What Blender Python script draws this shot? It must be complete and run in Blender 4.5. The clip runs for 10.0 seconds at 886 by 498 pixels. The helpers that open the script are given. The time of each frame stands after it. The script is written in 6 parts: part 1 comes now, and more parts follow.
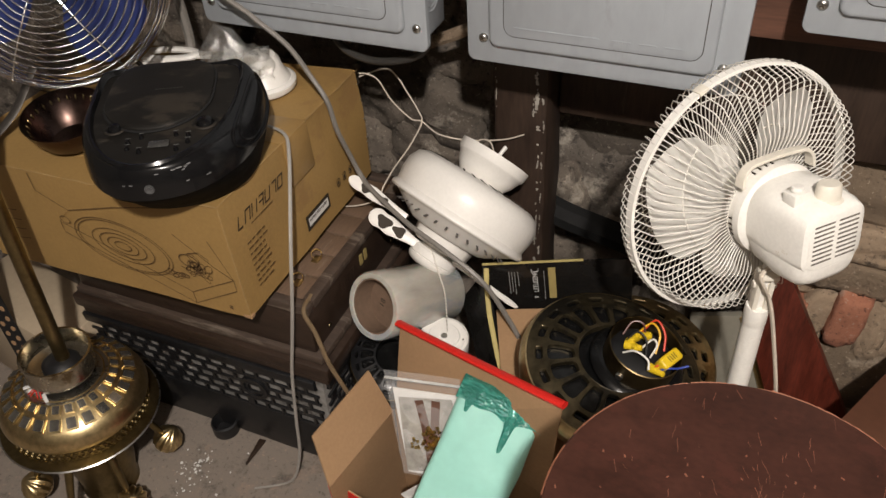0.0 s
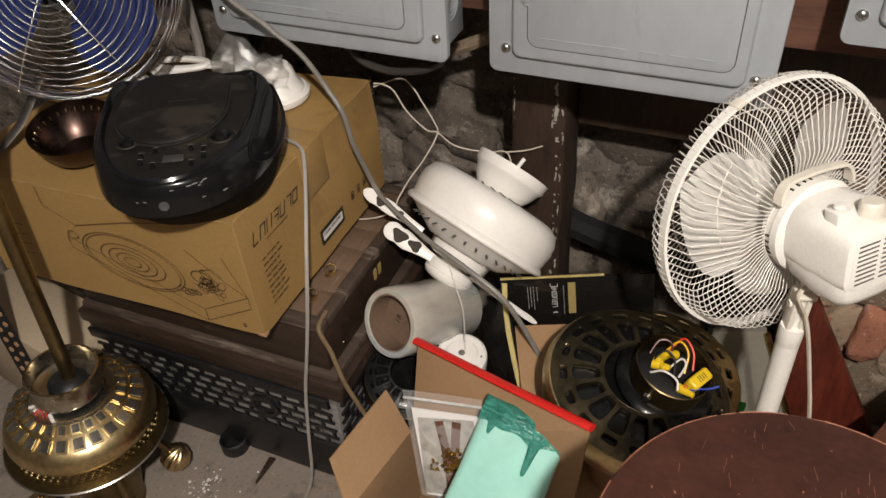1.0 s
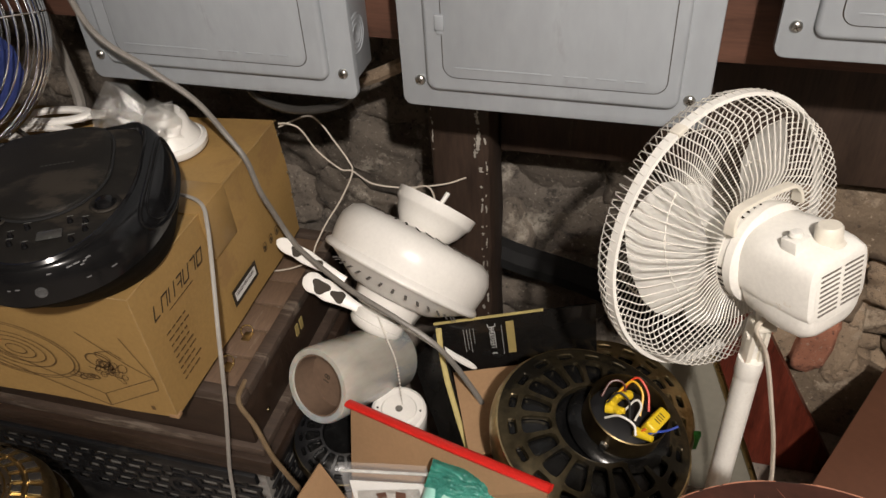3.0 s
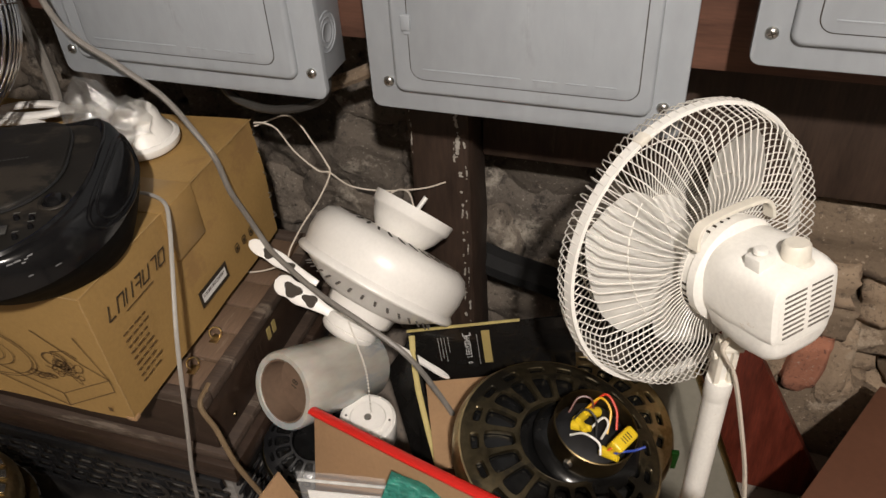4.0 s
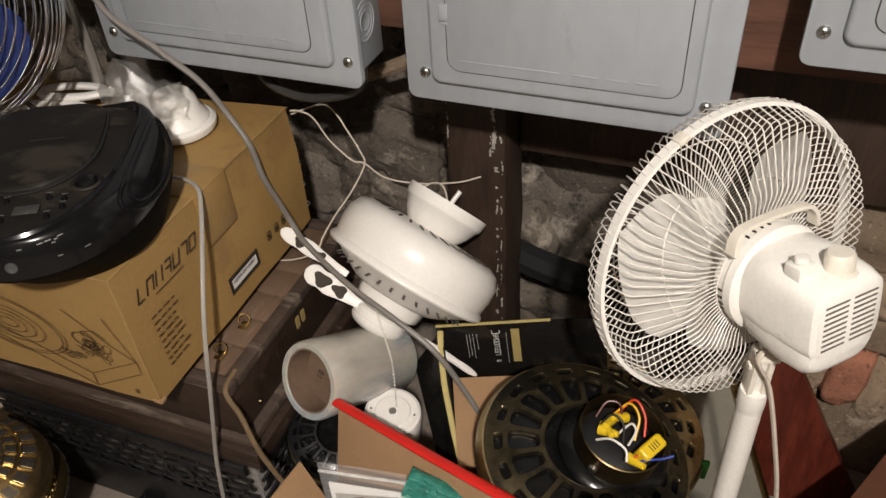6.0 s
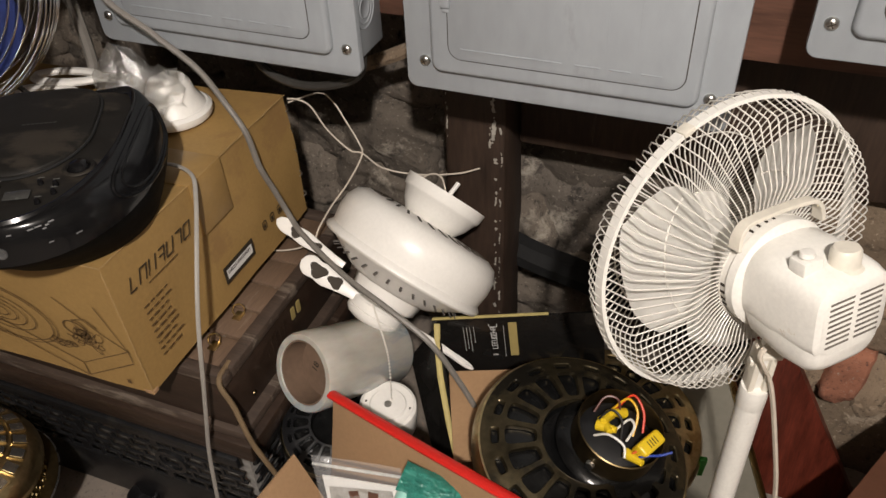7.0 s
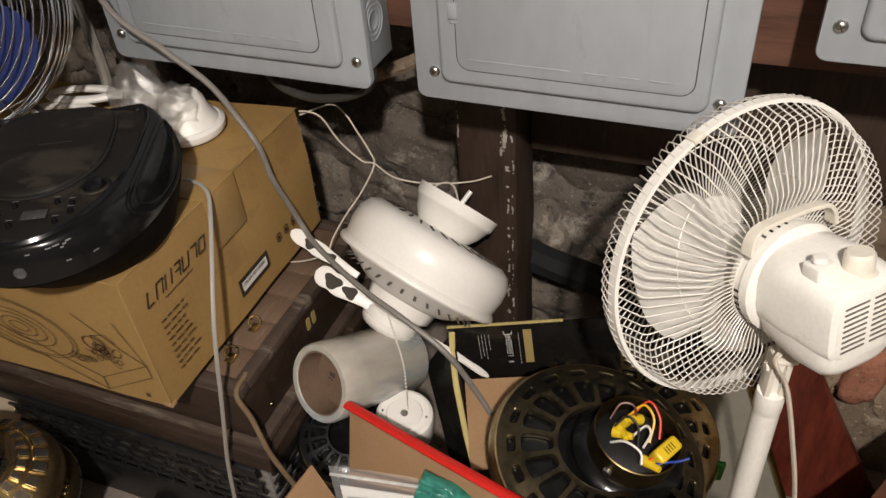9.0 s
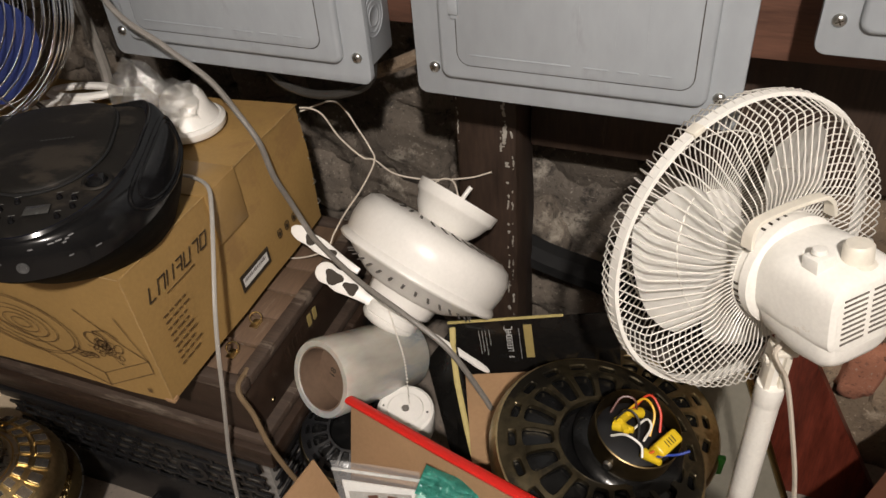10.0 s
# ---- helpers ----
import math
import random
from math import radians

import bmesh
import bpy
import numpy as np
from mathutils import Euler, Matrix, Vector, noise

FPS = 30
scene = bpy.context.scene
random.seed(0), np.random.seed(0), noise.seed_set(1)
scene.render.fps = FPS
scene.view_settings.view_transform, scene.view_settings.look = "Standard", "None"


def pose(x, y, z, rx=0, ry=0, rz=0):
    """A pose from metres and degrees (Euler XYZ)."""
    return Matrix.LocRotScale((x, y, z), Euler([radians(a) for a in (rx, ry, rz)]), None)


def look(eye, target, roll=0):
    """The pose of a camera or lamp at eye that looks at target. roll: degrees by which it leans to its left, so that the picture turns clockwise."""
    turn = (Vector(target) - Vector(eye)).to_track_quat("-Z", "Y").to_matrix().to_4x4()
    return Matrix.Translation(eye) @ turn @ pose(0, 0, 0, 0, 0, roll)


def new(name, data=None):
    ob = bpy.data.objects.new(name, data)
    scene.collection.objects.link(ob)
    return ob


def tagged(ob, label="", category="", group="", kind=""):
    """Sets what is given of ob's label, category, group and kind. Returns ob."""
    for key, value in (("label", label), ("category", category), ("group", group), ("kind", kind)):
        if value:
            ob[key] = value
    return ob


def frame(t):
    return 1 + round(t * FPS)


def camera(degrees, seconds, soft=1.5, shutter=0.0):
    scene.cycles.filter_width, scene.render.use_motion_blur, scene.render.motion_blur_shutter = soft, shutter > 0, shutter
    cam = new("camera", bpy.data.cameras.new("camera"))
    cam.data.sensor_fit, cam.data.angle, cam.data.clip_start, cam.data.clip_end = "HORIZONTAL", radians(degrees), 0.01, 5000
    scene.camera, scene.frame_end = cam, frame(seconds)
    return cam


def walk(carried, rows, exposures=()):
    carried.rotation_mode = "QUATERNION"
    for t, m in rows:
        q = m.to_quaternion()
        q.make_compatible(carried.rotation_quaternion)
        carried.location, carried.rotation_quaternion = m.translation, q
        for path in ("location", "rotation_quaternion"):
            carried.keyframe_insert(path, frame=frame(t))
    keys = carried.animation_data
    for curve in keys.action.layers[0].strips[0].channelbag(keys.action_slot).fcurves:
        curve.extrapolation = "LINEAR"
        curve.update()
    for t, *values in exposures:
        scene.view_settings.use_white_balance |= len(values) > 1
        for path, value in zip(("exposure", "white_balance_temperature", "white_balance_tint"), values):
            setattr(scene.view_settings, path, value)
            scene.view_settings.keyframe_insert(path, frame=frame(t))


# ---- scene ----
cam = camera(57.8, 10.0)
PATH = [
    (0, (0.068, 0.111, 1.388), (-0.581, 1.495, 0.099), -3.7),
    (0.5, (0.062, 0.121, 1.389), (-0.592, 1.513, 0.111), -3.8),
    (1, (0.019, 0.132, 1.38), (-0.623, 1.527, 0.099), -3.5),
    (1.5, (-0.032, 0.147, 1.367), (-0.646, 1.533, 0.063), -3.3),
    (2, (-0.061, 0.165, 1.361), (-0.623, 1.58, 0.065), -2.9),
    (2.5, (-0.065, 0.197, 1.346), (-0.559, 1.655, 0.069), -2.8),
    (3, (-0.028, 0.234, 1.355), (-0.489, 1.711, 0.088), -3.6),
    (3.2, (-0.008, 0.249, 1.356), (-0.449, 1.732, 0.088), -3.0),
    (4.5, (0.043, 0.292, 1.328), (-0.531, 1.737, 0.071), -3.8),
    (5, (0.044, 0.298, 1.333), (-0.546, 1.737, 0.076), -3.9),
    (5.5, (0.045, 0.296, 1.332), (-0.564, 1.725, 0.072), -4.1),
    (7, (0.036, 0.306, 1.315), (-0.56, 1.723, 0.036), -2.7),
    (7.5, (0.04, 0.305, 1.322), (-0.562, 1.72, 0.043), -3.4),
    (8, (0.041, 0.306, 1.322), (-0.569, 1.72, 0.047), -4.2),
    (8.5, (0.038, 0.309, 1.321), (-0.588, 1.719, 0.048), -4.6),
    (9, (0.039, 0.309, 1.323), (-0.595, 1.718, 0.053), -4.7),
    (9.5, (0.042, 0.304, 1.319), (-0.593, 1.714, 0.05), -4.8),
    (10, (0.039, 0.302, 1.321), (-0.592, 1.711, 0.05), -4.8),
]
walk(cam, [(t, look(eye, target, roll)) for t, eye, target, roll in PATH])

# ---- world, light ----
FLOOR = 0.03
world = bpy.data.worlds.new("cellar_dark")
world.use_nodes = True
world.node_tree.nodes["Background"].inputs[0].default_value = (0.9, 0.85, 0.8, 1)
world.node_tree.nodes["Background"].inputs[1].default_value = 0.004
scene.world = world
bulb = bpy.data.lights.new("ceiling_bulb_light", "POINT")
bulb.energy, bulb.color, bulb.shadow_soft_size = 202.0, (1.0, 0.918, 0.853), 0.035
lamp = new("ceiling_bulb_light", bulb)
lamp.matrix_world = pose(0.38, -0.40, 2.17)


# ---- materials ----
def mat(name, color, rough=0.6, metal=0.0, vary=0.25, scale=12.0, fine=90.0, bump=0.15, dark=None, spots=None, spot_scale=9.0,
        spot_at=0.62, stretch=(1, 1, 1), coat=0.0, rough_vary=0.15, alpha=1.0, transmission=0.0, subsurface=0.0, ior=1.45, bump_dist=0.002):
    """A surface with coarse and fine variation, optional spots of another colour, and relief."""
    m = bpy.data.materials.new(name)
    m.use_nodes = True
    nt = m.node_tree
    nodes, link = nt.nodes, nt.links.new
    b = nodes["Principled BSDF"]
    co = nodes.new("ShaderNodeTexCoord")
    mp = nodes.new("ShaderNodeMapping")
    mp.inputs["Scale"].default_value = stretch
    link(co.outputs["Object"], mp.inputs["Vector"])
    n1 = nodes.new("ShaderNodeTexNoise")
    n1.inputs["Scale"].default_value, n1.inputs["Detail"].default_value = scale, 6
    n1.inputs["Roughness"].default_value = 0.65
    n2 = nodes.new("ShaderNodeTexNoise")
    n2.inputs["Scale"].default_value, n2.inputs["Detail"].default_value = fine, 4
    link(mp.outputs[0], n1.inputs["Vector"])
    link(mp.outputs[0], n2.inputs["Vector"])
    dark = dark or tuple(c * (1 - 2 * vary) if vary < 0.5 else c * 0.1 for c in color)
    light = tuple(min(1, c * (1 + vary * 0.6)) for c in color)
    r = nodes.new("ShaderNodeValToRGB")
    r.color_ramp.elements[0].position, r.color_ramp.elements[1].position = 0.3, 0.7
    r.color_ramp.elements[0].color, r.color_ramp.elements[1].color = (*dark, 1), (*light, 1)
    mixv = nodes.new("ShaderNodeMath")
    mixv.operation = "MULTIPLY_ADD"
    mixv.inputs[1].default_value, mixv.inputs[2].default_value = 0.35, 0.0
    link(n2.outputs["Fac"], mixv.inputs[0])
    add = nodes.new("ShaderNodeMath")
    add.operation = "MULTIPLY_ADD"
    add.inputs[1].default_value = 0.65
    link(n1.outputs["Fac"], add.inputs[0])
    link(mixv.outputs[0], add.inputs[2])
    link(add.outputs[0], r.inputs["Fac"])
    out = r.outputs["Color"]
    if spots:
        n3 = nodes.new("ShaderNodeTexNoise")
        n3.inputs["Scale"].default_value, n3.inputs["Detail"].default_value = spot_scale, 8
        n3.inputs["Roughness"].default_value = 0.7
        link(mp.outputs[0], n3.inputs["Vector"])
        r3 = nodes.new("ShaderNodeValToRGB")
        r3.color_ramp.elements[0].position, r3.color_ramp.elements[1].position = spot_at, spot_at + 0.06
        link(n3.outputs["Fac"], r3.inputs["Fac"])
        mx = nodes.new("ShaderNodeMix")
        mx.data_type = "RGBA"
        mx.inputs[7].default_value = (*spots, 1)
        link(r3.outputs["Color"], mx.inputs[0])
        link(out, mx.inputs[6])
        out = mx.outputs[2]
    link(out, b.inputs["Base Color"])
    rr = nodes.new("ShaderNodeMath")
    rr.operation = "MULTIPLY_ADD"
    rr.use_clamp = True
    rr.inputs[1].default_value, rr.inputs[2].default_value = rough_vary * 2, rough - rough_vary
    link(n1.outputs["Fac"], rr.inputs[0])
    link(rr.outputs[0], b.inputs["Roughness"])
    b.inputs["Metallic"].default_value = metal
    b.inputs["Coat Weight"].default_value = coat
    b.inputs["Transmission Weight"].default_value = transmission
    b.inputs["Subsurface Weight"].default_value = subsurface
    b.inputs["IOR"].default_value = ior
    b.inputs["Alpha"].default_value = alpha
    if bump:
        bp = nodes.new("ShaderNodeBump")
        bp.inputs["Strength"].default_value, bp.inputs["Distance"].default_value = bump, bump_dist
        link(add.outputs[0], bp.inputs["Height"])
        link(bp.outputs[0], b.inputs["Normal"])
    return m


GREY_PAINT = mat("grey_enamel", (0.315, 0.338, 0.360), 0.40, vary=0.09, scale=5, fine=60, bump=0.03, spots=(0.255, 0.268, 0.278), spot_scale=3.5, spot_at=0.62, stretch=(1.0, 0.35, 1.0))
STEEL = mat("zinc_steel", (0.62, 0.61, 0.58), 0.3, 1.0, vary=0.1)
CHROME = mat("chrome_wire", (0.86, 0.86, 0.86), 0.20, 1.0, vary=0.08, bump=0.0, rough_vary=0.05)
CARDBOARD = mat("tan_cardboard", (0.335, 0.207, 0.071), 0.62, vary=0.10, scale=5, fine=160, bump=0.06, spots=(0.27, 0.16, 0.06), spot_scale=4, spot_at=0.6)
CARD_BROWN = mat("brown_cardboard", (0.36, 0.22, 0.115), 0.8, vary=0.10, scale=6, fine=180, bump=0.06)
# for print, and for the painted shade of gaps, slots and holes
INK_AND_GAP = mat("ink_and_gap_dark", (0.035, 0.025, 0.015), 0.7, vary=0.2, bump=0)
PRINT_BROWN = mat("brown_ink", (0.12, 0.068, 0.026), 0.75, vary=0.2, bump=0)
PAPER = mat("white_paper", (0.72, 0.71, 0.68), 0.6, vary=0.06, bump=0.02)
TAPE = mat("brown_parcel_tape", (0.308, 0.190, 0.068), 0.40, vary=0.1, scale=20, bump=0.04)
DARK_WOOD = mat("dark_brown_wood", (0.040, 0.024, 0.016), 0.45, vary=0.3, scale=5, fine=40, stretch=(1, 8, 8), bump=0.15, spots=(0.075, 0.055, 0.042), spot_scale=3, spot_at=0.6)
SLAT_WOOD = mat("dusty_wood_slat", (0.155, 0.098, 0.062), 0.65, vary=0.2, scale=5, fine=60, stretch=(8, 1, 8), bump=0.12, spots=(0.23, 0.18, 0.135), spot_scale=5, spot_at=0.58)
POST_WOOD = mat("old_post_wood", (0.050, 0.030, 0.020), 0.6, vary=0.35, scale=4, fine=30, stretch=(8, 8, 1), bump=0.4, spots=(0.10, 0.07, 0.05), spot_scale=3, spot_at=0.62)
BOARD_WOOD = mat("red_brown_board", (0.13, 0.06, 0.038), 0.7, vary=0.3, scale=3, fine=30, stretch=(1, 10, 10), bump=0.3)
BLACK_PLASTIC = mat("black_plastic", (0.012, 0.012, 0.013), 0.42, vary=0.2, scale=20, bump=0.05, spots=(0.03, 0.028, 0.025), spot_scale=5, spot_at=0.55)
GLOSS_BLACK = mat("gloss_black_plastic", (0.007, 0.007, 0.0075), 0.17, vary=0.2, scale=14, bump=0.02, rough_vary=0.08, ior=1.40)
DUSTY_BLACK = mat("dusty_black_plastic", (0.0125, 0.0112, 0.0095), 0.62, vary=0.3, scale=10, fine=300, bump=0.05, spots=(0.027, 0.0225, 0.0175), spot_scale=7, spot_at=0.52, stretch=(1, 2.0, 1), ior=1.30, rough_vary=0.15)
DUST_WOOD = mat("dusty_brown_wood", (0.070, 0.047, 0.034), 0.7, vary=0.3, scale=6, fine=60, stretch=(1, 6, 6), bump=0.15, spots=(0.14, 0.11, 0.085), spot_scale=4, spot_at=0.55)
DULL_BRASS = mat("blackened_brass", (0.165, 0.132, 0.072), 0.30, 1.0, vary=0.35, scale=18, fine=100, bump=0.08, spots=(0.045, 0.04, 0.03), spot_scale=11, spot_at=0.54)
BRASS = mat("aged_brass", (0.72, 0.56, 0.30), 0.33, 1.0, vary=0.25, scale=14, fine=120, bump=0.04, spots=(0.42, 0.30, 0.14), spot_scale=11, spot_at=0.6)
PEWTER = mat("worn_silvery_brass", (0.62, 0.57, 0.47), 0.26, 1.0, vary=0.2, scale=18, fine=120, bump=0.04, spots=(0.22, 0.17, 0.10), spot_scale=14, spot_at=0.58)
DARK_BRASS = mat("antique_brass", (0.28, 0.215, 0.105), 0.38, 1.0, vary=0.25, scale=12, fine=100, bump=0.04, spots=(0.09, 0.075, 0.045), spot_scale=7, spot_at=0.57)
WHITE_ENAMEL = mat("white_enamel", (0.81, 0.79, 0.745), 0.34, vary=0.05, scale=8, fine=200, bump=0.02, coat=0.05, spots=(0.72, 0.68, 0.60), spot_scale=18, spot_at=0.68)
FAN_WHITE = mat("aged_white_plastic", (0.83, 0.81, 0.755), 0.36, vary=0.08, scale=9, fine=220, bump=0.03, spots=(0.50, 0.40, 0.27), spot_scale=22, spot_at=0.66)
BLADE_WHITE = mat("white_fan_blade", (0.86, 0.845, 0.80), 0.34, vary=0.06, scale=9, bump=0.02, spots=(0.66, 0.62, 0.55), spot_scale=7, spot_at=0.64)
WIRE_WHITE = mat("white_coated_wire", (0.74, 0.71, 0.65), 0.38, vary=0.12, scale=30, bump=0.0, spots=(0.42, 0.34, 0.25), spot_scale=25, spot_at=0.60)
CREAM_KNOB = mat("yellowed_plastic", (0.74, 0.695, 0.60), 0.4, vary=0.1, scale=20, bump=0.02)
MILKY = mat("milky_film", (0.50, 0.475, 0.42), 0.24, vary=0.16, scale=9, fine=50, bump=0.12, subsurface=0.2, coat=0.3, spots=(0.345, 0.36, 0.37), spot_scale=4, spot_at=0.52, stretch=(1, 1, 0.4))
CORE_CARD = mat("core_cardboard", (0.155, 0.10, 0.066), 0.85, vary=0.15, scale=15, bump=0.08)
RED_PRINT = mat("gloss_red_print", (0.62, 0.022, 0.016), 0.32, vary=0.06, scale=8, bump=0.02)
TEAL = mat("teal_foam", (0.33, 0.66, 0.57), 0.38, vary=0.08, scale=5, fine=50, bump=0.10, coat=0.35)
# the pale spots are highlights of the crinkles, painted into the colour
TEAL_FILM = mat("teal_film_glints", (0.085, 0.47, 0.37), 0.15, spots=(0.50, 0.78, 0.70), spot_scale=34, spot_at=0.60, vary=0.25, scale=24, fine=90, bump=0.9, coat=0.5, bump_dist=0.006)
GREY_CABLE = mat("grey_cable", (0.20, 0.185, 0.165), 0.42, vary=0.15, scale=20, bump=0.02)
BROWN_CABLE = mat("brown_cord", (0.18, 0.125, 0.07), 0.5, vary=0.15, scale=20, bump=0.02)
WHITE_CORD = mat("cream_cord", (0.62, 0.55, 0.46), 0.5, vary=0.12, scale=20, bump=0.02)
MAHOGANY = mat("mahogany_board", (0.125, 0.024, 0.013), 0.38, vary=0.38, scale=3.5, fine=24, stretch=(16, 4, 2), bump=0.10, coat=0.1)
TABLE_RED = mat("worn_red_brown_paint", (0.047, 0.0165, 0.0103), 0.50, vary=0.28, scale=9, fine=60, stretch=(2, 3, 2), bump=0.08, ior=1.32, spots=(0.047, 0.0155, 0.010), spot_scale=12, spot_at=0.58)
BARE_WOOD = mat("bare_worn_wood", (0.27, 0.105, 0.055), 0.7, vary=0.2, scale=30, bump=0.1)
# cream darkened to hold the shadow that the board stands in
CREAM_BOARD_SHADED = mat("cream_board", (0.25, 0.235, 0.19), 0.55, vary=0.10, scale=5, bump=0.04)
GOLD_TRIM = mat("gold_trim", (0.55, 0.40, 0.16), 0.3, 1.0, vary=0.15, bump=0.03)
BLACK_CARD = mat("black_printed_card", (0.012, 0.011, 0.010), 0.25, vary=0.2, scale=12, bump=0.03, coat=0.3)
YELLOW_CARD = mat("yellow_card_edge", (0.50, 0.41, 0.16), 0.6, vary=0.15, scale=25, bump=0.05)
GOLD_PRINT = mat("gold_print", (0.40, 0.31, 0.12), 0.4, vary=0.1, bump=0)
BLUE_BLADE = mat("blue_plastic_blade", (0.050, 0.075, 0.26), 0.35, vary=0.15, scale=8, bump=0.02, spots=(0.09, 0.10, 0.18), spot_scale=6, spot_at=0.6)
PIPE_BLACK = mat("black_pipe", (0.008, 0.008, 0.008), 0.85, vary=0.3, scale=15, bump=0.1)
MIRROR = mat("dull_mirror_glass", (0.42, 0.40, 0.36), 0.22, 0.9, vary=0.25, scale=20, bump=0.0)
CLEAR = bpy.data.materials.new("clear_wrap")
CLEAR.use_nodes = True
nt = CLEAR.node_tree
gl, tr, ms = nt.nodes.new("ShaderNodeBsdfGlossy"), nt.nodes.new("ShaderNodeBsdfTransparent"), nt.nodes.new("ShaderNodeMixShader")
gl.inputs["Roughness"].default_value = 0.20
tr.inputs["Color"].default_value = (0.93, 0.93, 0.92, 1)
ms.inputs[0].default_value = 0.31
gl.inputs["Color"].default_value = (0.97, 0.97, 0.96, 1)
df, mg = nt.nodes.new("ShaderNodeBsdfDiffuse"), nt.nodes.new("ShaderNodeMixShader")
df.inputs["Color"].default_value = (0.93, 0.93, 0.92, 1)
mg.inputs[0].default_value = 0.09
bn, bpn = nt.nodes.new("ShaderNodeTexNoise"), nt.nodes.new("ShaderNodeBump")
bn.inputs["Scale"].default_value, bn.inputs["Detail"].default_value = 60.0, 5
bpn.inputs["Strength"].default_value, bpn.inputs["Distance"].default_value = 0.5, 0.003
nt.links.new(bn.outputs["Fac"], bpn.inputs["Height"])
nt.links.new(bpn.outputs[0], gl.inputs["Normal"])
nt.links.new(tr.outputs[0], ms.inputs[1])
nt.links.new(gl.outputs[0], mg.inputs[1])
nt.links.new(df.outputs[0], mg.inputs[2])
nt.links.new(mg.outputs[0], ms.inputs[2])
nt.links.new(ms.outputs[0], nt.nodes["Material Output"].inputs["Surface"])
YELLOW = mat("yellow_plastic", (0.72, 0.50, 0.02), 0.35, vary=0.08, bump=0.02)


def rubble(name, color, pale, soot, pale_at=0.56, soot_at=0.44, size=9.0, relief=0.012):
    """Old masonry: mottled stone with pale lime patches, soot and grit, in room coordinates."""
    m = bpy.data.materials.new(name)
    m.use_nodes = True
    nt = m.node_tree
    nodes, link = nt.nodes, nt.links.new
    b = nodes["Principled BSDF"]
    geo = nodes.new("ShaderNodeNewGeometry")
    info = nodes.new("ShaderNodeObjectInfo")
    def cloud(scale, detail, rough):
        n = nodes.new("ShaderNodeTexNoise")
        n.inputs["Scale"].default_value, n.inputs["Detail"].default_value, n.inputs["Roughness"].default_value = scale, detail, rough
        link(geo.outputs["Position"], n.inputs["Vector"])
        return n.outputs["Fac"]
    def ramp(src, lo, hi):
        r = nodes.new("ShaderNodeMapRange")
        r.inputs["From Min"].default_value, r.inputs["From Max"].default_value = lo, hi
        link(src, r.inputs["Value"])
        return r.outputs["Result"]
    def blend(fac, a, col):
        x = nodes.new("ShaderNodeMix")
        x.data_type = "RGBA"
        link(fac, x.inputs[0])
        link(a, x.inputs[6])
        x.inputs[7].default_value = (*col, 1)
        return x.outputs[2]
    tone = nodes.new("ShaderNodeValToRGB")
    tone.color_ramp.elements[0].color = (*[c * 0.62 for c in color], 1)
    tone.color_ramp.elements[1].color = (*[c * 1.30 for c in color], 1)
    link(info.outputs["Random"], tone.inputs["Fac"])
    grit = cloud(120.0, 5, 0.7)
    big, mid = cloud(size, 9, 0.72), cloud(size * 3.1, 8, 0.75)
    out = blend(ramp(mid, soot_at + 0.02, soot_at - 0.10), tone.outputs["Color"], soot)
    out = blend(ramp(big, pale_at, pale_at + 0.09), out, pale)
    out = blend(ramp(grit, 0.60, 0.70), out, tuple(c * 1.15 for c in pale))
    out = blend(ramp(grit, 0.42, 0.32), out, soot)
    link(out, b.inputs["Base Color"])
    b.inputs["Roughness"].default_value = 0.93
    high = nodes.new("ShaderNodeMath")
    high.operation = "MULTIPLY_ADD"
    high.inputs[1].default_value = 0.35
    link(grit, high.inputs[0])
    link(mid, high.inputs[2])
    bp = nodes.new("ShaderNodeBump")
    bp.inputs["Strength"].default_value, bp.inputs["Distance"].default_value = 1.0, relief
    link(high.outputs[0], bp.inputs["Height"])
    link(bp.outputs[0], b.inputs["Normal"])
    return m


STONE = rubble("rubble_stone", (0.205, 0.170, 0.135), (0.50, 0.44, 0.36), (0.060, 0.052, 0.044))
TAN_STONE = rubble("tan_stone", (0.30, 0.222, 0.150), (0.46, 0.375, 0.28), (0.085, 0.064, 0.046), 0.58, 0.43, 8.0, 0.008)
BRICK_RED = rubble("old_brick", (0.30, 0.125, 0.075), (0.42, 0.32, 0.25), (0.12, 0.055, 0.04), 0.60, 0.38, 12.0, 0.005)
MORTAR = rubble("crumbling_mortar", (0.20, 0.17, 0.14), (0.47, 0.42, 0.35), (0.055, 0.048, 0.04), 0.55, 0.46, 11.0, 0.012)
CONCRETE = rubble("dusty_concrete", (0.185, 0.155, 0.128), (0.31, 0.23, 0.175), (0.11, 0.092, 0.076), 0.56, 0.44, 6.0, 0.003)
# greys of the unseen room shell, set for how much light it bounces
UNSEEN_CEILING = mat("unseen_ceiling", (0.16, 0.145, 0.125), 0.9, vary=0.2, scale=4, bump=0.3)
UNSEEN_WALL = mat("unseen_wall", (0.15, 0.135, 0.115), 0.9, vary=0.3, scale=4, bump=0.5)


# ---- mesh helpers ----
def part(name, bm, material, parent=None, label="", smooth=True, m=None):
    me = bpy.data.meshes.new(name)
    bmesh.ops.recalc_face_normals(bm, faces=bm.faces[:])
    bm.to_mesh(me)
    bm.free()
    me.materials.append(material)
    if smooth:
        for p in me.polygons:
            p.use_smooth = True
        me.set_sharp_from_angle(angle=radians(38))
    ob = new(name, me)
    if parent:
        ob.parent = parent
    if m is not None:
        ob.matrix_local = m
    return tagged(ob, label)


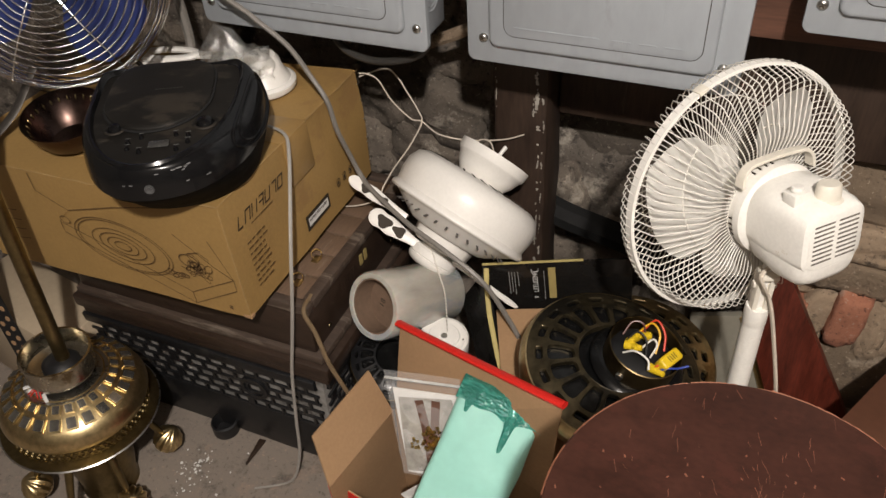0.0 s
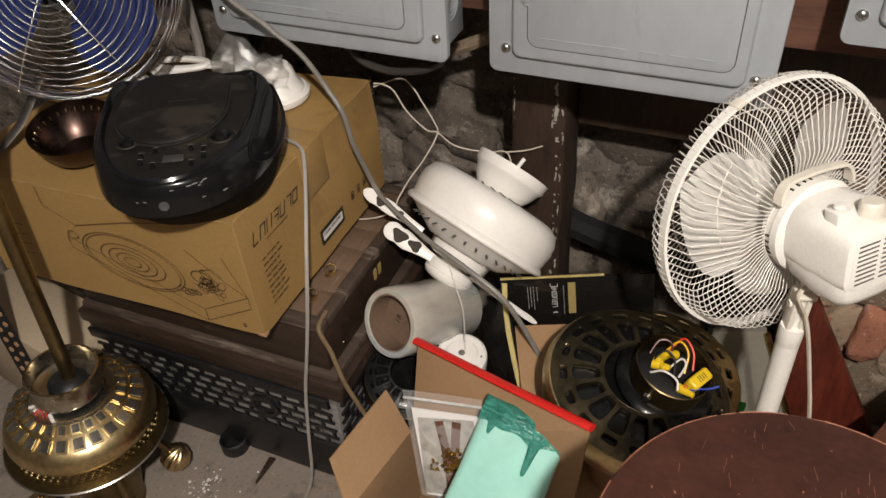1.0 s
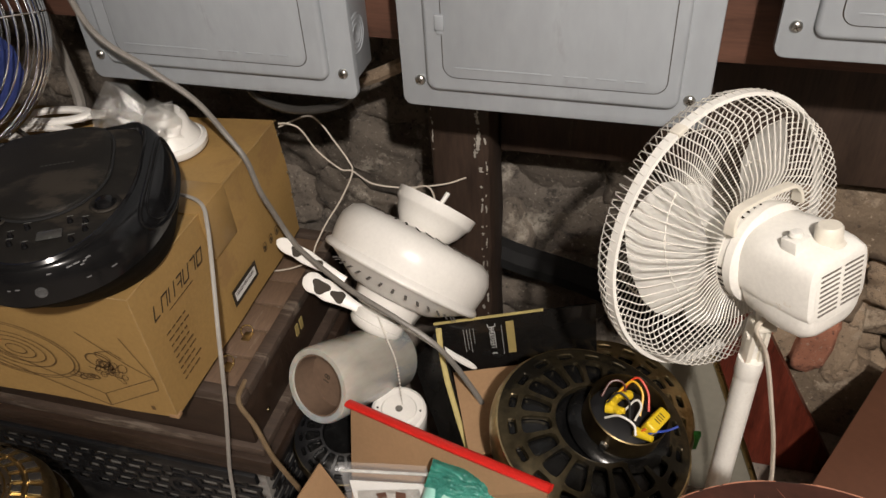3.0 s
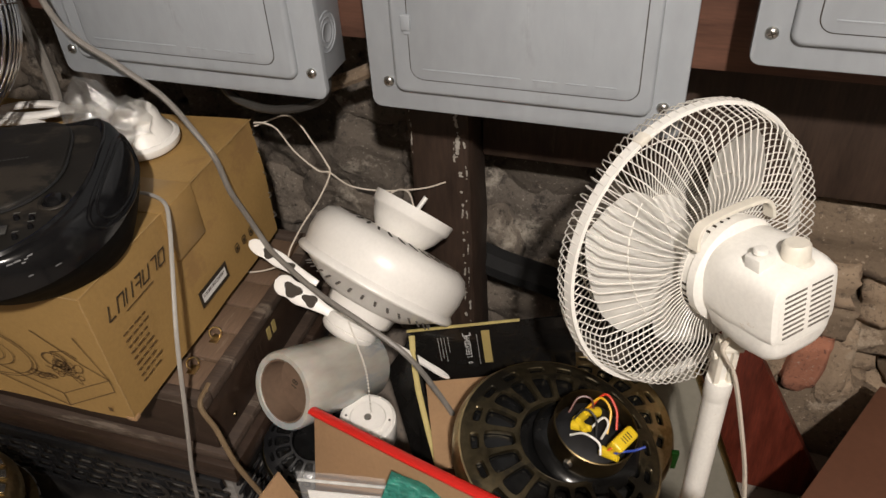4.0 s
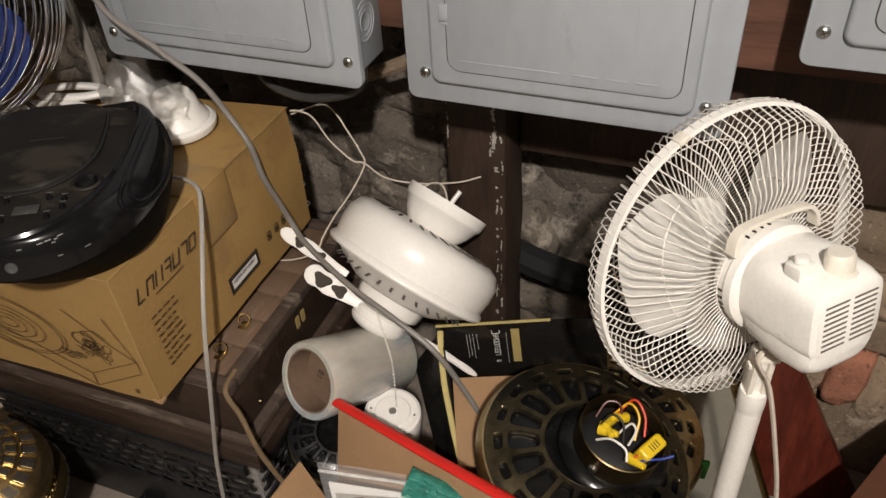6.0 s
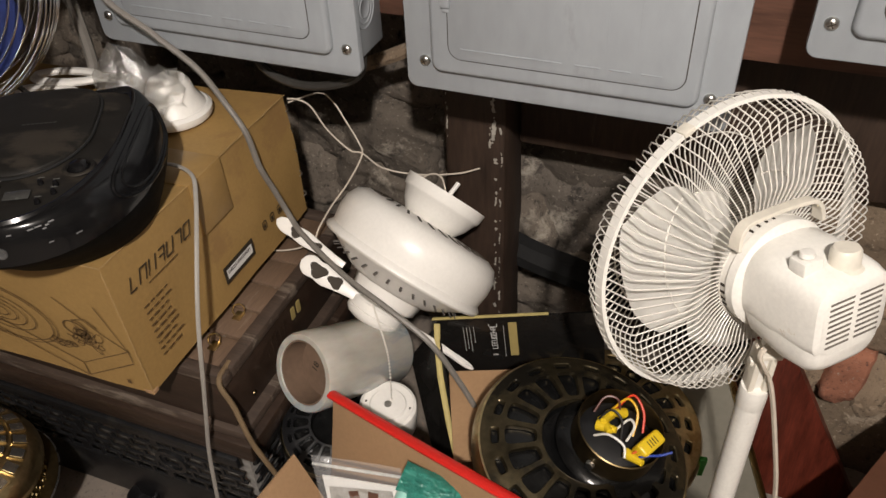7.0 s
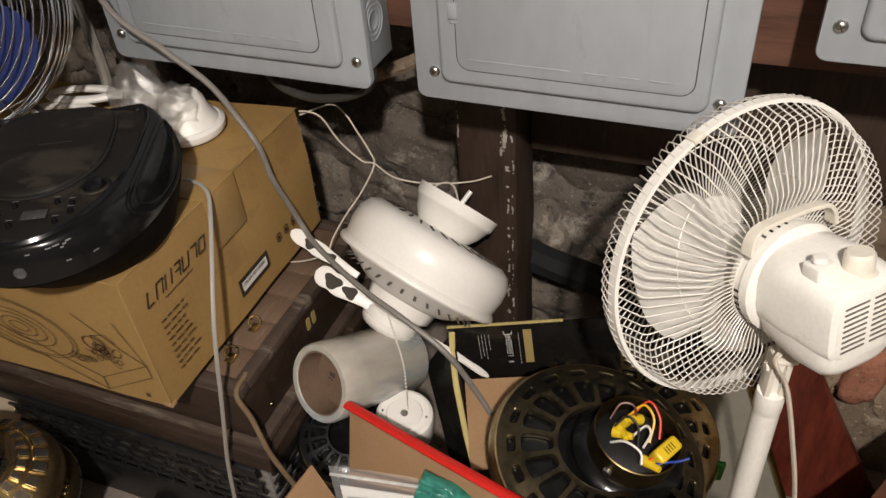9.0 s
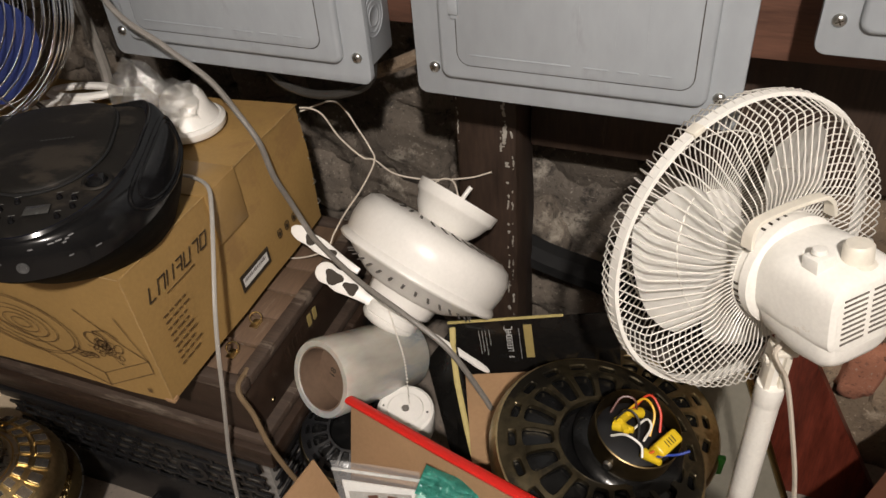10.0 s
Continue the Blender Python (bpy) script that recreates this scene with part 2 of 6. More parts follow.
def thing(name, label, category, m=None, group="", kind=""):
    ob = new(name)
    ob.empty_display_size = 0.02
    if m is not None:
        ob.matrix_world = m
    return tagged(ob, label, category, group, kind)


def axis(c, n, x=(1, 0, 0)):
    """A pose at c whose z points along n and whose x lies as near to x as it can."""
    z = Vector(n).normalized()
    u = Vector(x)
    u = (u - z * u.dot(z)).normalized()
    v = z.cross(u)
    m = Matrix((u, v, z)).transposed().to_4x4()
    m.translation = Vector(c)
    return m


def block(x0, x1, y0, y1, z0, z1, bevel=0.0, seg=2, bm=None):
    own = bmesh.new()
    bmesh.ops.create_cube(own, size=1, matrix=Matrix.Translation(((x0 + x1) / 2, (y0 + y1) / 2, (z0 + z1) / 2)) @ Matrix.Diagonal((x1 - x0, y1 - y0, z1 - z0, 1)))
    if bevel:
        bmesh.ops.bevel(own, geom=own.edges[:], offset=bevel, segments=seg, profile=0.5, affect="EDGES")
    return own if bm is None else merge(bm, own)


def merge(bm, other, m=None):
    if m is not None:
        other.transform(m)
    me = bpy.data.meshes.new("t")
    other.to_mesh(me)
    other.free()
    bm.from_mesh(me)
    bpy.data.meshes.remove(me)
    return bm


def lathe(profile, seg=48, arc=360.0, bm=None):
    """Turns a profile of (radius, height) round z."""
    bm = bm or bmesh.new()
    full = arc >= 360
    n = seg if full else seg + 1
    rings = []
    for r, z in profile:
        if r < 1e-6:
            rings.append([bm.verts.new((0, 0, z))])
        else:
            rings.append([bm.verts.new((r * math.cos(radians(arc) * i / seg), r * math.sin(radians(arc) * i / seg), z)) for i in range(n)])
    for a, b in zip(rings, rings[1:]):
        for i in range(seg):
            j = (i + 1) % n
            if len(a) == 1 and len(b) == 1:
                continue
            if len(a) == 1:
                bm.faces.new((a[0], b[i], b[j]))
            elif len(b) == 1:
                bm.faces.new((a[i], b[0], a[j]))
            else:
                bm.faces.new((a[i], b[i], b[j], a[j]))
    return bm


def smooth_path(pts, steps=8):
    pts = [Vector(p) for p in pts]
    if len(pts) < 3:
        return pts
    out = []
    ext = [pts[0] * 2 - pts[1]] + pts + [pts[-1] * 2 - pts[-2]]
    for i in range(1, len(ext) - 2):
        a, b, c, d = ext[i - 1:i + 3]
        for k in range(steps):
            t = k / steps
            out.append(0.5 * (2 * b + (c - a) * t + (2 * a - 5 * b + 4 * c - d) * t * t + (3 * b - a - 3 * c + d) * t ** 3))
    return out + [pts[-1]]


def sweep(pts, r, seg=6, bm=None, closed=False, flat=1.0):
    """A round rod of radius r along a line of points; flat squeezes one way."""
    bm = bm or bmesh.new()
    pts = [Vector(p) for p in pts]
    n = len(pts)
    rings = []
    up = Vector((0.13, 0.29, 0.95))
    for i, p in enumerate(pts):
        d = (pts[(i + 1) % n] - pts[i - 1]) if closed or 0 < i < n - 1 else (pts[1] - pts[0] if i == 0 else pts[-1] - pts[-2])
        d.normalize()
        u = d.cross(up)
        if u.length < 1e-3:
            u = d.cross(Vector((1, 0, 0)))
        u.normalize()
        v = u.cross(d)
        up = v
        rr = r(i / max(1, n - 1)) if callable(r) else r
        rings.append([bm.verts.new(p + u * (rr * math.cos(2 * math.pi * k / seg)) + v * (rr * flat * math.sin(2 * math.pi * k / seg))) for k in range(seg)])
    for i in range(n if closed else n - 1):
        a, b = rings[i], rings[(i + 1) % n]
        for k in range(seg):
            bm.faces.new((a[k], a[(k + 1) % seg], b[(k + 1) % seg], b[k]))
    if not closed:
        bm.faces.new(rings[0][::-1])
        bm.faces.new(rings[-1])
    return bm


def cable(name, pts, r, material, label, category="cable", flat=1.0):
    ob = part(name, sweep(smooth_path(pts, 10), r, 8, flat=flat), material)
    return tagged(ob, label, category)


def rounded_rect(w, h, r, seg=5):
    out = []
    for cx, cy, a0 in ((w / 2 - r, h / 2 - r, 0), (-w / 2 + r, h / 2 - r, 90), (-w / 2 + r, -h / 2 + r, 180), (w / 2 - r, -h / 2 + r, 270)):
        for k in range(seg + 1):
            a = radians(a0 + 90 * k / seg)
            out.append((cx + r * math.cos(a), cy + r * math.sin(a)))
    return out


def prism(outline, z0, z1, bevel=0.0, bm=None, seg=2):
    """A flat shape in x, y drawn out from z0 to z1; its upper edge may be rounded."""
    own = bmesh.new()
    bot = [own.verts.new((x, y, z0)) for x, y in outline]
    face = own.faces.new(bot)
    top = bmesh.ops.extrude_face_region(own, geom=[face])
    tv = [v for v in top["geom"] if isinstance(v, bmesh.types.BMVert)]
    bmesh.ops.translate(own, verts=tv, vec=(0, 0, z1 - z0))
    if bevel:
        es = [e for e in own.edges if all(abs(v.co.z - z1) < 1e-7 for v in e.verts)]
        bmesh.ops.bevel(own, geom=es, offset=bevel, segments=seg, profile=0.5, affect="EDGES")
    return own if bm is None else merge(bm, own)


def ribbon(pts, w, closed=False, bm=None, z=0.0):
    """A flat printed line of width w through points in a plane."""
    bm = bm or bmesh.new()
    pts = [Vector((p[0], p[1], 0)) for p in pts]
    n = len(pts)
    rows = []
    for i, p in enumerate(pts):
        a = pts[i - 1] if closed or i > 0 else pts[0]
        b = pts[(i + 1) % n] if closed or i < n - 1 else pts[-1]
        d = (b - a).normalized()
        o = Vector((-d.y, d.x, 0)) * w / 2
        rows.append((bm.verts.new(p + o + Vector((0, 0, z))), bm.verts.new(p - o + Vector((0, 0, z)))))
    for i in range(n if closed else n - 1):
        a, b = rows[i], rows[(i + 1) % n]
        bm.faces.new((a[0], a[1], b[1], b[0]))
    return bm


def rect_bar(bm, x, y, w, h, z=0.0, slant=0.0):
    v = [bm.verts.new((x + sx * w / 2 + slant * sy * h / 2, y + sy * h / 2, z)) for sx, sy in ((-1, -1), (1, -1), (1, 1), (-1, 1))]
    bm.faces.new(v)
    return bm


def repeat_part(name, bm, material, parent, places, label=""):
    """Alike small parts on one mesh, one object each."""
    first = None
    for m in places:
        if first is None:
            first = part(name, bm, material, parent, label, m=m)
        else:
            ob = new(name, first.data)
            ob.parent, ob.matrix_local = parent, m
    return first



# ---- setting ----
def plain_wall(name, x0, x1, y0, y1, z0, z1, material):
    return tagged(part(name, block(x0, x1, y0, y1, z0, z1), material, smooth=False), "unseen bare surface added to close the room", "wall", kind="structure")


bm = bmesh.new()
bmesh.ops.create_grid(bm, x_segments=90, y_segments=70, size=1)
bm.transform(Matrix.Translation((-0.2, -0.1, FLOOR)) @ Matrix.Diagonal((2.4, 1.75, 1, 1)))
for v in bm.verts:
    v.co.z += 0.006 * noise.noise(v.co * 5) + 0.004 * noise.noise(v.co * 17)
floor_ob = tagged(part("floor", bm, CONCRETE), "dusty grey concrete cellar floor with paint crumbs", "floor", kind="structure")
# unseen walls and ceiling, added to close the room and bounce fill light
plain_wall("unseen_wall_west", -2.6, -2.5, -1.85, 1.75, -0.1, 2.4, UNSEEN_WALL)
plain_wall("unseen_wall_east", 2.1, 2.2, -1.85, 1.75, -0.1, 2.4, UNSEEN_WALL)
plain_wall("unseen_wall_south", -2.6, 2.2, -1.95, -1.85, -0.1, 2.4, UNSEEN_WALL)
tagged(part("ceiling", block(-2.6, 2.2, -1.95, 1.75, 2.4, 2.5), UNSEEN_CEILING, smooth=False), "unseen plain ceiling added to bounce light", "ceiling", kind="structure")

WALL_Y = 1.52
bm = bmesh.new()
bmesh.ops.create_grid(bm, x_segments=320, y_segments=170, size=1)
bm.transform(Matrix.Translation((-0.2, WALL_Y + 0.004, 1.15)) @ Matrix.Rotation(radians(90), 4, "X") @ Matrix.Diagonal((2.4, 1.28, 1, 1)))
for v in bm.verts:
    v.co.y += 0.034 * noise.noise(v.co * 6) + 0.018 * noise.noise(v.co * 15) + 0.008 * noise.noise(v.co * 41)
wall = tagged(part("wall_north", bm, MORTAR), "old rubble stone and brick cellar wall with crumbling mortar", "wall", kind="structure")
plain_wall("wall_north_backing", -2.6, 2.2, 1.62, 1.75, -0.1, 2.4, UNSEEN_WALL)


def stone_mesh(seed, w, d, h, cuts=6, rough=0.16, square=0.72):
    """A worn stone: a cube's faces drawn towards a ball and roughened."""
    bm = bmesh.new()
    bmesh.ops.create_cube(bm, size=2)
    bmesh.ops.subdivide_edges(bm, edges=bm.edges[:], cuts=cuts, use_grid_fill=True)
    for v in bm.verts:
        p = v.co.copy()
        ball = p.normalized() * 1.18
        p = p * square + ball * (1 - square)
        k = 1 + rough * noise.noise(p * 1.3 + Vector((seed * 7.1, seed * 3.3, seed))) + rough * 0.6 * noise.noise(p * 3.7 + Vector((seed, seed * 5.3, 2))) + rough * 0.35 * noise.noise(p * 9.1 + Vector((seed, 1, 4)))
        v.co = Vector((p.x * k * w / 2, p.y * k * d / 2, p.z * k * h / 2))
    me = bpy.data.meshes.new("stone")
    bm.to_mesh(me)
    bm.free()
    for p in me.polygons:
        p.use_smooth = True
    return me


def lay(name, me, material, m, parent):
    if not me.materials:
        me.materials.append(material)
    ob = new(name, me)
    ob.parent = parent
    ob.matrix_world = m
    return ob


# rubble stones of the north wall, in uneven courses
rng = random.Random(4)
forms = [stone_mesh(i, 1, 1, 1, square=0.56, rough=0.24) for i in range(8)]
tan_forms = [stone_mesh(i + 20, 1, 1, 1, square=0.82, rough=0.15) for i in range(5)]
z = FLOOR
while z < 1.25:
    h = rng.uniform(0.07, 0.14)
    x = -1.75 + rng.uniform(-0.1, 0.05)
    while x < 0.22:
        w = rng.uniform(0.08, 0.20)
        me = rng.choice(forms)
        lay("stone", me, STONE, pose(x + w / 2, WALL_Y + 0.045, z + h / 2, rng.uniform(-12, 12), rng.uniform(-24, 24), rng.uniform(-12, 12)) @ Matrix.Diagonal((w * 1.02, 0.12 + rng.uniform(-0.04, 0.04), h * 1.05, 1)), wall)
        x += w
    z += h
z = FLOOR
while z < 1.15:
    low = z < 0.42
    h = rng.uniform(0.062, 0.075) if low and rng.random() < 0.65 else rng.uniform(0.10, 0.15)
    x = 0.20 + rng.uniform(-0.05, 0.03)
    while x < 1.3:
        red = h < 0.08
        w = rng.uniform(0.09, 0.20) if red else rng.uniform(0.16, 0.28)
        me = rng.choice(tan_forms)
        src = me
        m = pose(x + w / 2, WALL_Y - 0.02 + rng.uniform(-0.02, 0.01), z + h / 2, rng.uniform(-5, 5), rng.uniform(-7, 7), rng.uniform(-9, 9)) @ Matrix.Diagonal((w * 0.94, 0.16, h * 0.93, 1))
        ob = lay("brick" if red else "stone", src, TAN_STONE, m, wall)
        ob.material_slots[0].link = "OBJECT"
        ob.material_slots[0].material = BRICK_RED if red and rng.random() < 0.25 else TAN_STONE
        x += w
    z += h

for nm, x, zz, w, h, turn, mt, s in (
        ("stone", 0.340, 0.117, 0.199, 0.194, 8, TAN_STONE, 1),
        ("brick", 0.308, 0.262, 0.058, 0.125, 4, BRICK_RED, 0),
        ("stone", 0.258, 0.251, 0.074, 0.136, 32, TAN_STONE, 2),
        ("brick", 0.206, 0.235, 0.059, 0.090, 0, BRICK_RED, 3),
        ("stone", 0.362, 0.259, 0.047, 0.160, 0, TAN_STONE, 4),
        ("stone", 0.380, 0.176, 0.070, 0.078, -30, TAN_STONE, 0),
        ("stone", 0.284, 0.357, 0.161, 0.070, 4, TAN_STONE, 1),
        ("stone", 0.353, -0.010, 0.067, 0.084, 10, TAN_STONE, 3),
        ("stone", 0.231, 0.142, 0.065, 0.096, 0, TAN_STONE, 2),
        ("stone", 0.266, 0.430, 0.167, 0.077, -4, TAN_STONE, 3)):
    ob = lay(nm, tan_forms[s], TAN_STONE, pose(x, 1.407 if nm == "brick" else 1.425, zz, rng.uniform(-6, 6), turn, rng.uniform(-8, 8)) @ Matrix.Diagonal((w, 0.075, h, 1)), wall)
    ob.material_slots[0].link = "OBJECT"
    ob.material_slots[0].material = mt

# wooden post, board and shade block behind the panels
bm = block(-0.377, -0.274, 1.31, 1.41, FLOOR - 0.01, 1.7, 0.010)
bmesh.ops.subdivide_edges(bm, edges=[e for e in bm.edges if abs(e.verts[0].co.z - e.verts[1].co.z) > 0.5], cuts=60)
for v in bm.verts:
    v.co.x += 0.0035 * noise.noise(v.co * 14)
    v.co.y += 0.0035 * noise.noise(v.co * 13 + Vector((4, 0, 0)))
post = tagged(part("post", bm, POST_WOOD), "dark weathered wooden post with flaking white paint", "post", kind="structure")
bm = bmesh.new()
for x0, z_lo, z_hi, wide, cut, sd in ((-0.293, 0.645, 0.735, 0.0055, -0.38, 0), (-0.289, 0.30, 0.62, 0.0042, -0.05, 7), (-0.281, 0.25, 0.74, 0.0026, -0.10, 13), (-0.369, 0.60, 0.76, 0.0016, -0.25, 19), (-0.299, 0.60, 0.72, 0.0035, 0.05, 25)):
    zz, row = z_lo, []
    while zz < z_hi:
        w = wide * (noise.noise(Vector((sd, 0, zz * 38))) + 0.7 * noise.noise(Vector((sd, 3, zz * 120))) + 0.5 * noise.noise(Vector((sd, 5, zz * 330))) - cut)
        c = x0 + 0.004 * noise.noise(Vector((sd, 9, zz * 30))) + 0.0016 * noise.noise(Vector((sd, 4, zz * 160)))
        if w > 0.0004:
            row.append(((c - w * (1 + 0.6 * noise.noise(Vector((zz * 400, sd, 1)))), zz), (c + w * (1 + 0.6 * noise.noise(Vector((zz * 400, sd, 8)))), zz)))
        if (w <= 0.0004 or zz + 0.0012 >= z_hi) and row:
            if len(row) > 2:
                merge(bm, prism([p for p, q in row] + [q for p, q in reversed(row)], 0, 0.0007), Matrix.Translation((0, 1.3088, 0)) @ pose(0, 0, 0, 90, 0, 0))
            row = []
        zz += 0.0012
part("paint_flakes", bm, mat("chalky_paint", (0.42, 0.39, 0.34), 0.85, vary=0.3, scale=60, bump=0.1), post, "flaking white paint")
b = tagged(part("backing_board", block(-1.3, 1.0, 1.245, 1.275, 0.865, 1.6, 0.003), BOARD_WOOD), "reddish brown rough board carrying the panels", "board", kind="structure")
# added dark block that stands in for the panels' shadow on the wall
b = tagged(part("panel_shade_block", block(-0.272, 1.0, 1.375, 1.47, 0.612, 0.86, 0.006), POST_WOOD), "dark block standing in for the shadow under the panels", "beam", kind="structure")


# ---- breaker panels ----
def breaker_panel(x0, x1, z0, z1, screws, door, latch, label):
    y = 1.143
    t = thing("breaker_panel", label, "electrical panel", pose((x0 + x1) / 2, y, (z0 + z1) / 2, 90, 0, 0), "breaker panels on the wall")
    w, h = x1 - x0, z1 - z0
    cx, cz = (x0 + x1) / 2, (z0 + z1) / 2
    part("enclosure", block(-w / 2 + 0.012, w / 2 - 0.012, -h / 2 + 0.012, h / 2 - 0.012, -0.100, -0.010, 0.002), GREY_PAINT, t)
    out = rounded_rect(w, h, 0.013)
    bm = prism(out, -0.014, -0.0035, 0.0025)
    part("trim_cover", bm, GREY_PAINT, t)
    bm = prism(rounded_rect(w - 0.072, h - 0.058, 0.014, 7), -0.0034, 0.0058, 0.0068, seg=4)
    part("raised_field", bm, GREY_PAINT, t)
    dx0, dx1, dz0 = door
    dw, dh = dx1 - dx0, h - 2 * (dz0 - z0)
    dcx = (dx0 + dx1) / 2 - cx
    m = Matrix.Translation((dcx, 0, 0))
    bm = bmesh.new()
    ribbon(rounded_rect(dw + 0.0010, dh + 0.0010, 0.0165, 7), 0.0013, True, bm, 0.0062)
    part("door_gap", bm, INK_AND_GAP, t, "dark gap round the door", m=m)
    d = part("door", prism(rounded_rect(dw, dh, 0.016, 7), 0.0056, 0.0074, 0.0008), GREY_PAINT, t, m=m)
    bm = bmesh.new()
    lx = -dw / 2 + 0.015
    zl = -dh / 2 + 0.014
    for a, b2 in ((0.0, 0.50), (0.56, 0.68), (0.72, 0.82), (0.86, 0.96)):
        xx0, xx1 = lx + a * (dw - 0.03), lx + b2 * (dw - 0.03)
        merge(bm, prism(rounded_rect(xx1 - xx0, 0.0022, 0.001, 2), 0.0070, 0.0082, 0.0006), Matrix.Translation(((xx0 + xx1) / 2, zl, 0)))
    for a in (0.53, 0.70, 0.84):
        merge(bm, prism(rounded_rect(0.0012, dh * 0.9, 0.0005, 1), 0.0070, 0.0076), Matrix.Translation((lx + a * (dw - 0.03), 0.02, 0)))
    part("embossed_line", bm, GREY_PAINT, d)
    if latch:
        bm = block(-0.006, 0.006, -0.010, 0.010, 0.005, 0.0105, 0.0015)
        merge(bm, block(-0.0045, 0.0045, -0.016, -0.010, 0.005, 0.008, 0.001))
        part("latch", bm, GREY_PAINT, t, "small grey slide latch", m=Matrix.Translation((latch[0] - cx, latch[1] - cz, 0)))
    for sx, sz in screws:
        s = part("screw", lathe([(0, 0.0042), (0.003, 0.004), (0.0055, 0.0028), (0.0072, 0.0006), (0.0072, -0.002)], 20), STEEL, t, "shiny round-headed screw", m=Matrix.Translation((sx - cx, sz - cz, -0.0025)))
        bm = bmesh.new()
        rect_bar(bm, 0, 0, 0.008, 0.0014, 0.0046)
        rect_bar(bm, 0, 0, 0.0014, 0.008, 0.0047)
        part("screw_slot", bm, INK_AND_GAP, s, m=pose(0, 0, 0, 0, 0, 25))
    # knockouts on the two sides
    for side in (-1, 1):
        for k in range(2):
            disc = lathe([(0, 0.0006), (0.0118, 0.0006), (0.013, 0.0014), (0.0142, 0.0004), (0.0188, 0.0004), (0.020, 0.0014), (0.0212, 0.0004), (0.0258, 0.0004), (0.027, 0.0014), (0.0284, 0)], 28)
            part("knockout", disc, GREY_PAINT, t, m=pose(side * (w / 2 - 0.012), -h / 2 + 0.075 + 0.09 * k, -0.052, 0, 90 * side, 0))
    return t


breaker_panel(-0.355, 0.037, 0.820, 1.42, [(-0.329, 0.859), (0.013, 0.861)], (-0.294, -0.016, 0.871), (-0.296, 0.945), "grey steel breaker panel with embossed door and round screws")
breaker_panel(-0.837, -0.421, 0.819, 1.42, [(-0.438, 0.858), (-0.816, 0.857)], (-0.775, -0.484, 0.869), None, "grey steel breaker panel crossed by a loose cable")
breaker_panel(0.095, 0.49, 0.924, 1.52, [(0.113, 0.963), (0.47, 0.963)], (0.155, 0.43, 0.972), None, "grey steel breaker panel hung higher than its neighbours")
cable("black_pipe", [(-0.42, 1.44, 0.40), (-0.273, 1.42, 0.349), (-0.131, 1.42, 0.312), (0.05, 1.42, 0.25)], 0.030, PIPE_BLACK, "black plastic waste pipe running behind the post", "pipe")


# ---- cabinet, crate and carton ----
def old_cabinet():
    t = thing("wooden_cabinet", "dark brown old wooden cabinet with dusty slatted top", "cabinet", pose(-0.545, 0.877, 0.30))
    # local: x to -0.53 along its front, y to the back
    def loc(bm, name, material, label=""):
        bm.transform(Matrix.Translation((0.545, -0.877, -0.30)))
        return part(name, bm, material, t, label)
    loc(block(-1.07, -0.545, 0.877, 1.26, 0.365, 0.463, 0.004), "body", DARK_WOOD)
    # lighter wood: dust, plus the ledge's highlight put into the colour
    loc(block(-1.08, -0.529, 0.868, 1.27, 0.347, 0.366, 0.006), "upper_moulding", DUST_WOOD, "dusty ledge moulding with its highlight in the colour")
    bm = block(-1.09, -0.518, 0.860, 1.28, 0.318, 0.3468, 0.005)
    merge(bm, block(-1.08, -0.526, 0.866, 1.27, 0.300, 0.319, 0.003))
    loc(bm, "base_moulding", DARK_WOOD)
    bm = block(-1.075, -0.540, 0.872, 0.892, 0.460, 0.480, 0.004)
    merge(bm, block(-0.562, -0.540, 0.8925, 1.262, 0.460, 0.480, 0.004))
    merge(bm, block(-1.075, -0.5625, 1.2425, 1.262, 0.460, 0.480, 0.004))
    loc(bm, "top_rim", DUST_WOOD)
    for k in range(6):
        y0 = 0.894 + k * 0.058
        loc(block(-1.07, -0.564, y0, y0 + 0.0540, 0.4635, 0.4745 + 0.0008 * (k % 2), 0.002), "slat", SLAT_WOOD)
    # gold marks on the side
    bm = bmesh.new()
    for yy in (1.060, 1.077):
        merge(bm, prism(rounded_rect(0.011, 0.024, 0.003, 3), 0, 0.0008), pose(-0.5445, yy, 0.432, 90, 0, 90))
    loc(bm, "gold_mark", GOLD_PRINT, "pair of small gold marks")
    bm = bmesh.new()
    for k in range(5):
        merge(bm, prism(rounded_rect(0.006, 0.03, 0.001, 2), 0, 0.0006), pose(-0.5445, 0.985 + k * 0.012, 0.425, 90, 0, 90))
    loc(bm, "faded_mark", DARK_WOOD)
    for yy in (0.92, 0.985):
        bm = lathe([(0.009 - 0.0011, 0), (0.009, 0.0011), (0.009 + 0.0011, 0), (0.009, -0.0011), (0.0079, 0)], 20)
        bm.transform(pose(-0.592, yy + 0.01, 0.484, 55, 0, 30))
        merge(bm, block(-0.597, -0.583, yy - 0.004, yy + 0.014, 0.4755, 0.478, 0.001))
        loc(bm, "ring_pull", BRASS, "small brass ring pull")
    for yy in (0.888, 0.93, 1.18):
        bm = lathe([(0, 0.003), (0.004, 0.002), (0.005, 0)], 12)
        bm.transform(pose(-0.545, yy, 0.385, 0, 90, 0))
        loc(bm, "screw", DULL_BRASS)
    return t


old_cabinet()


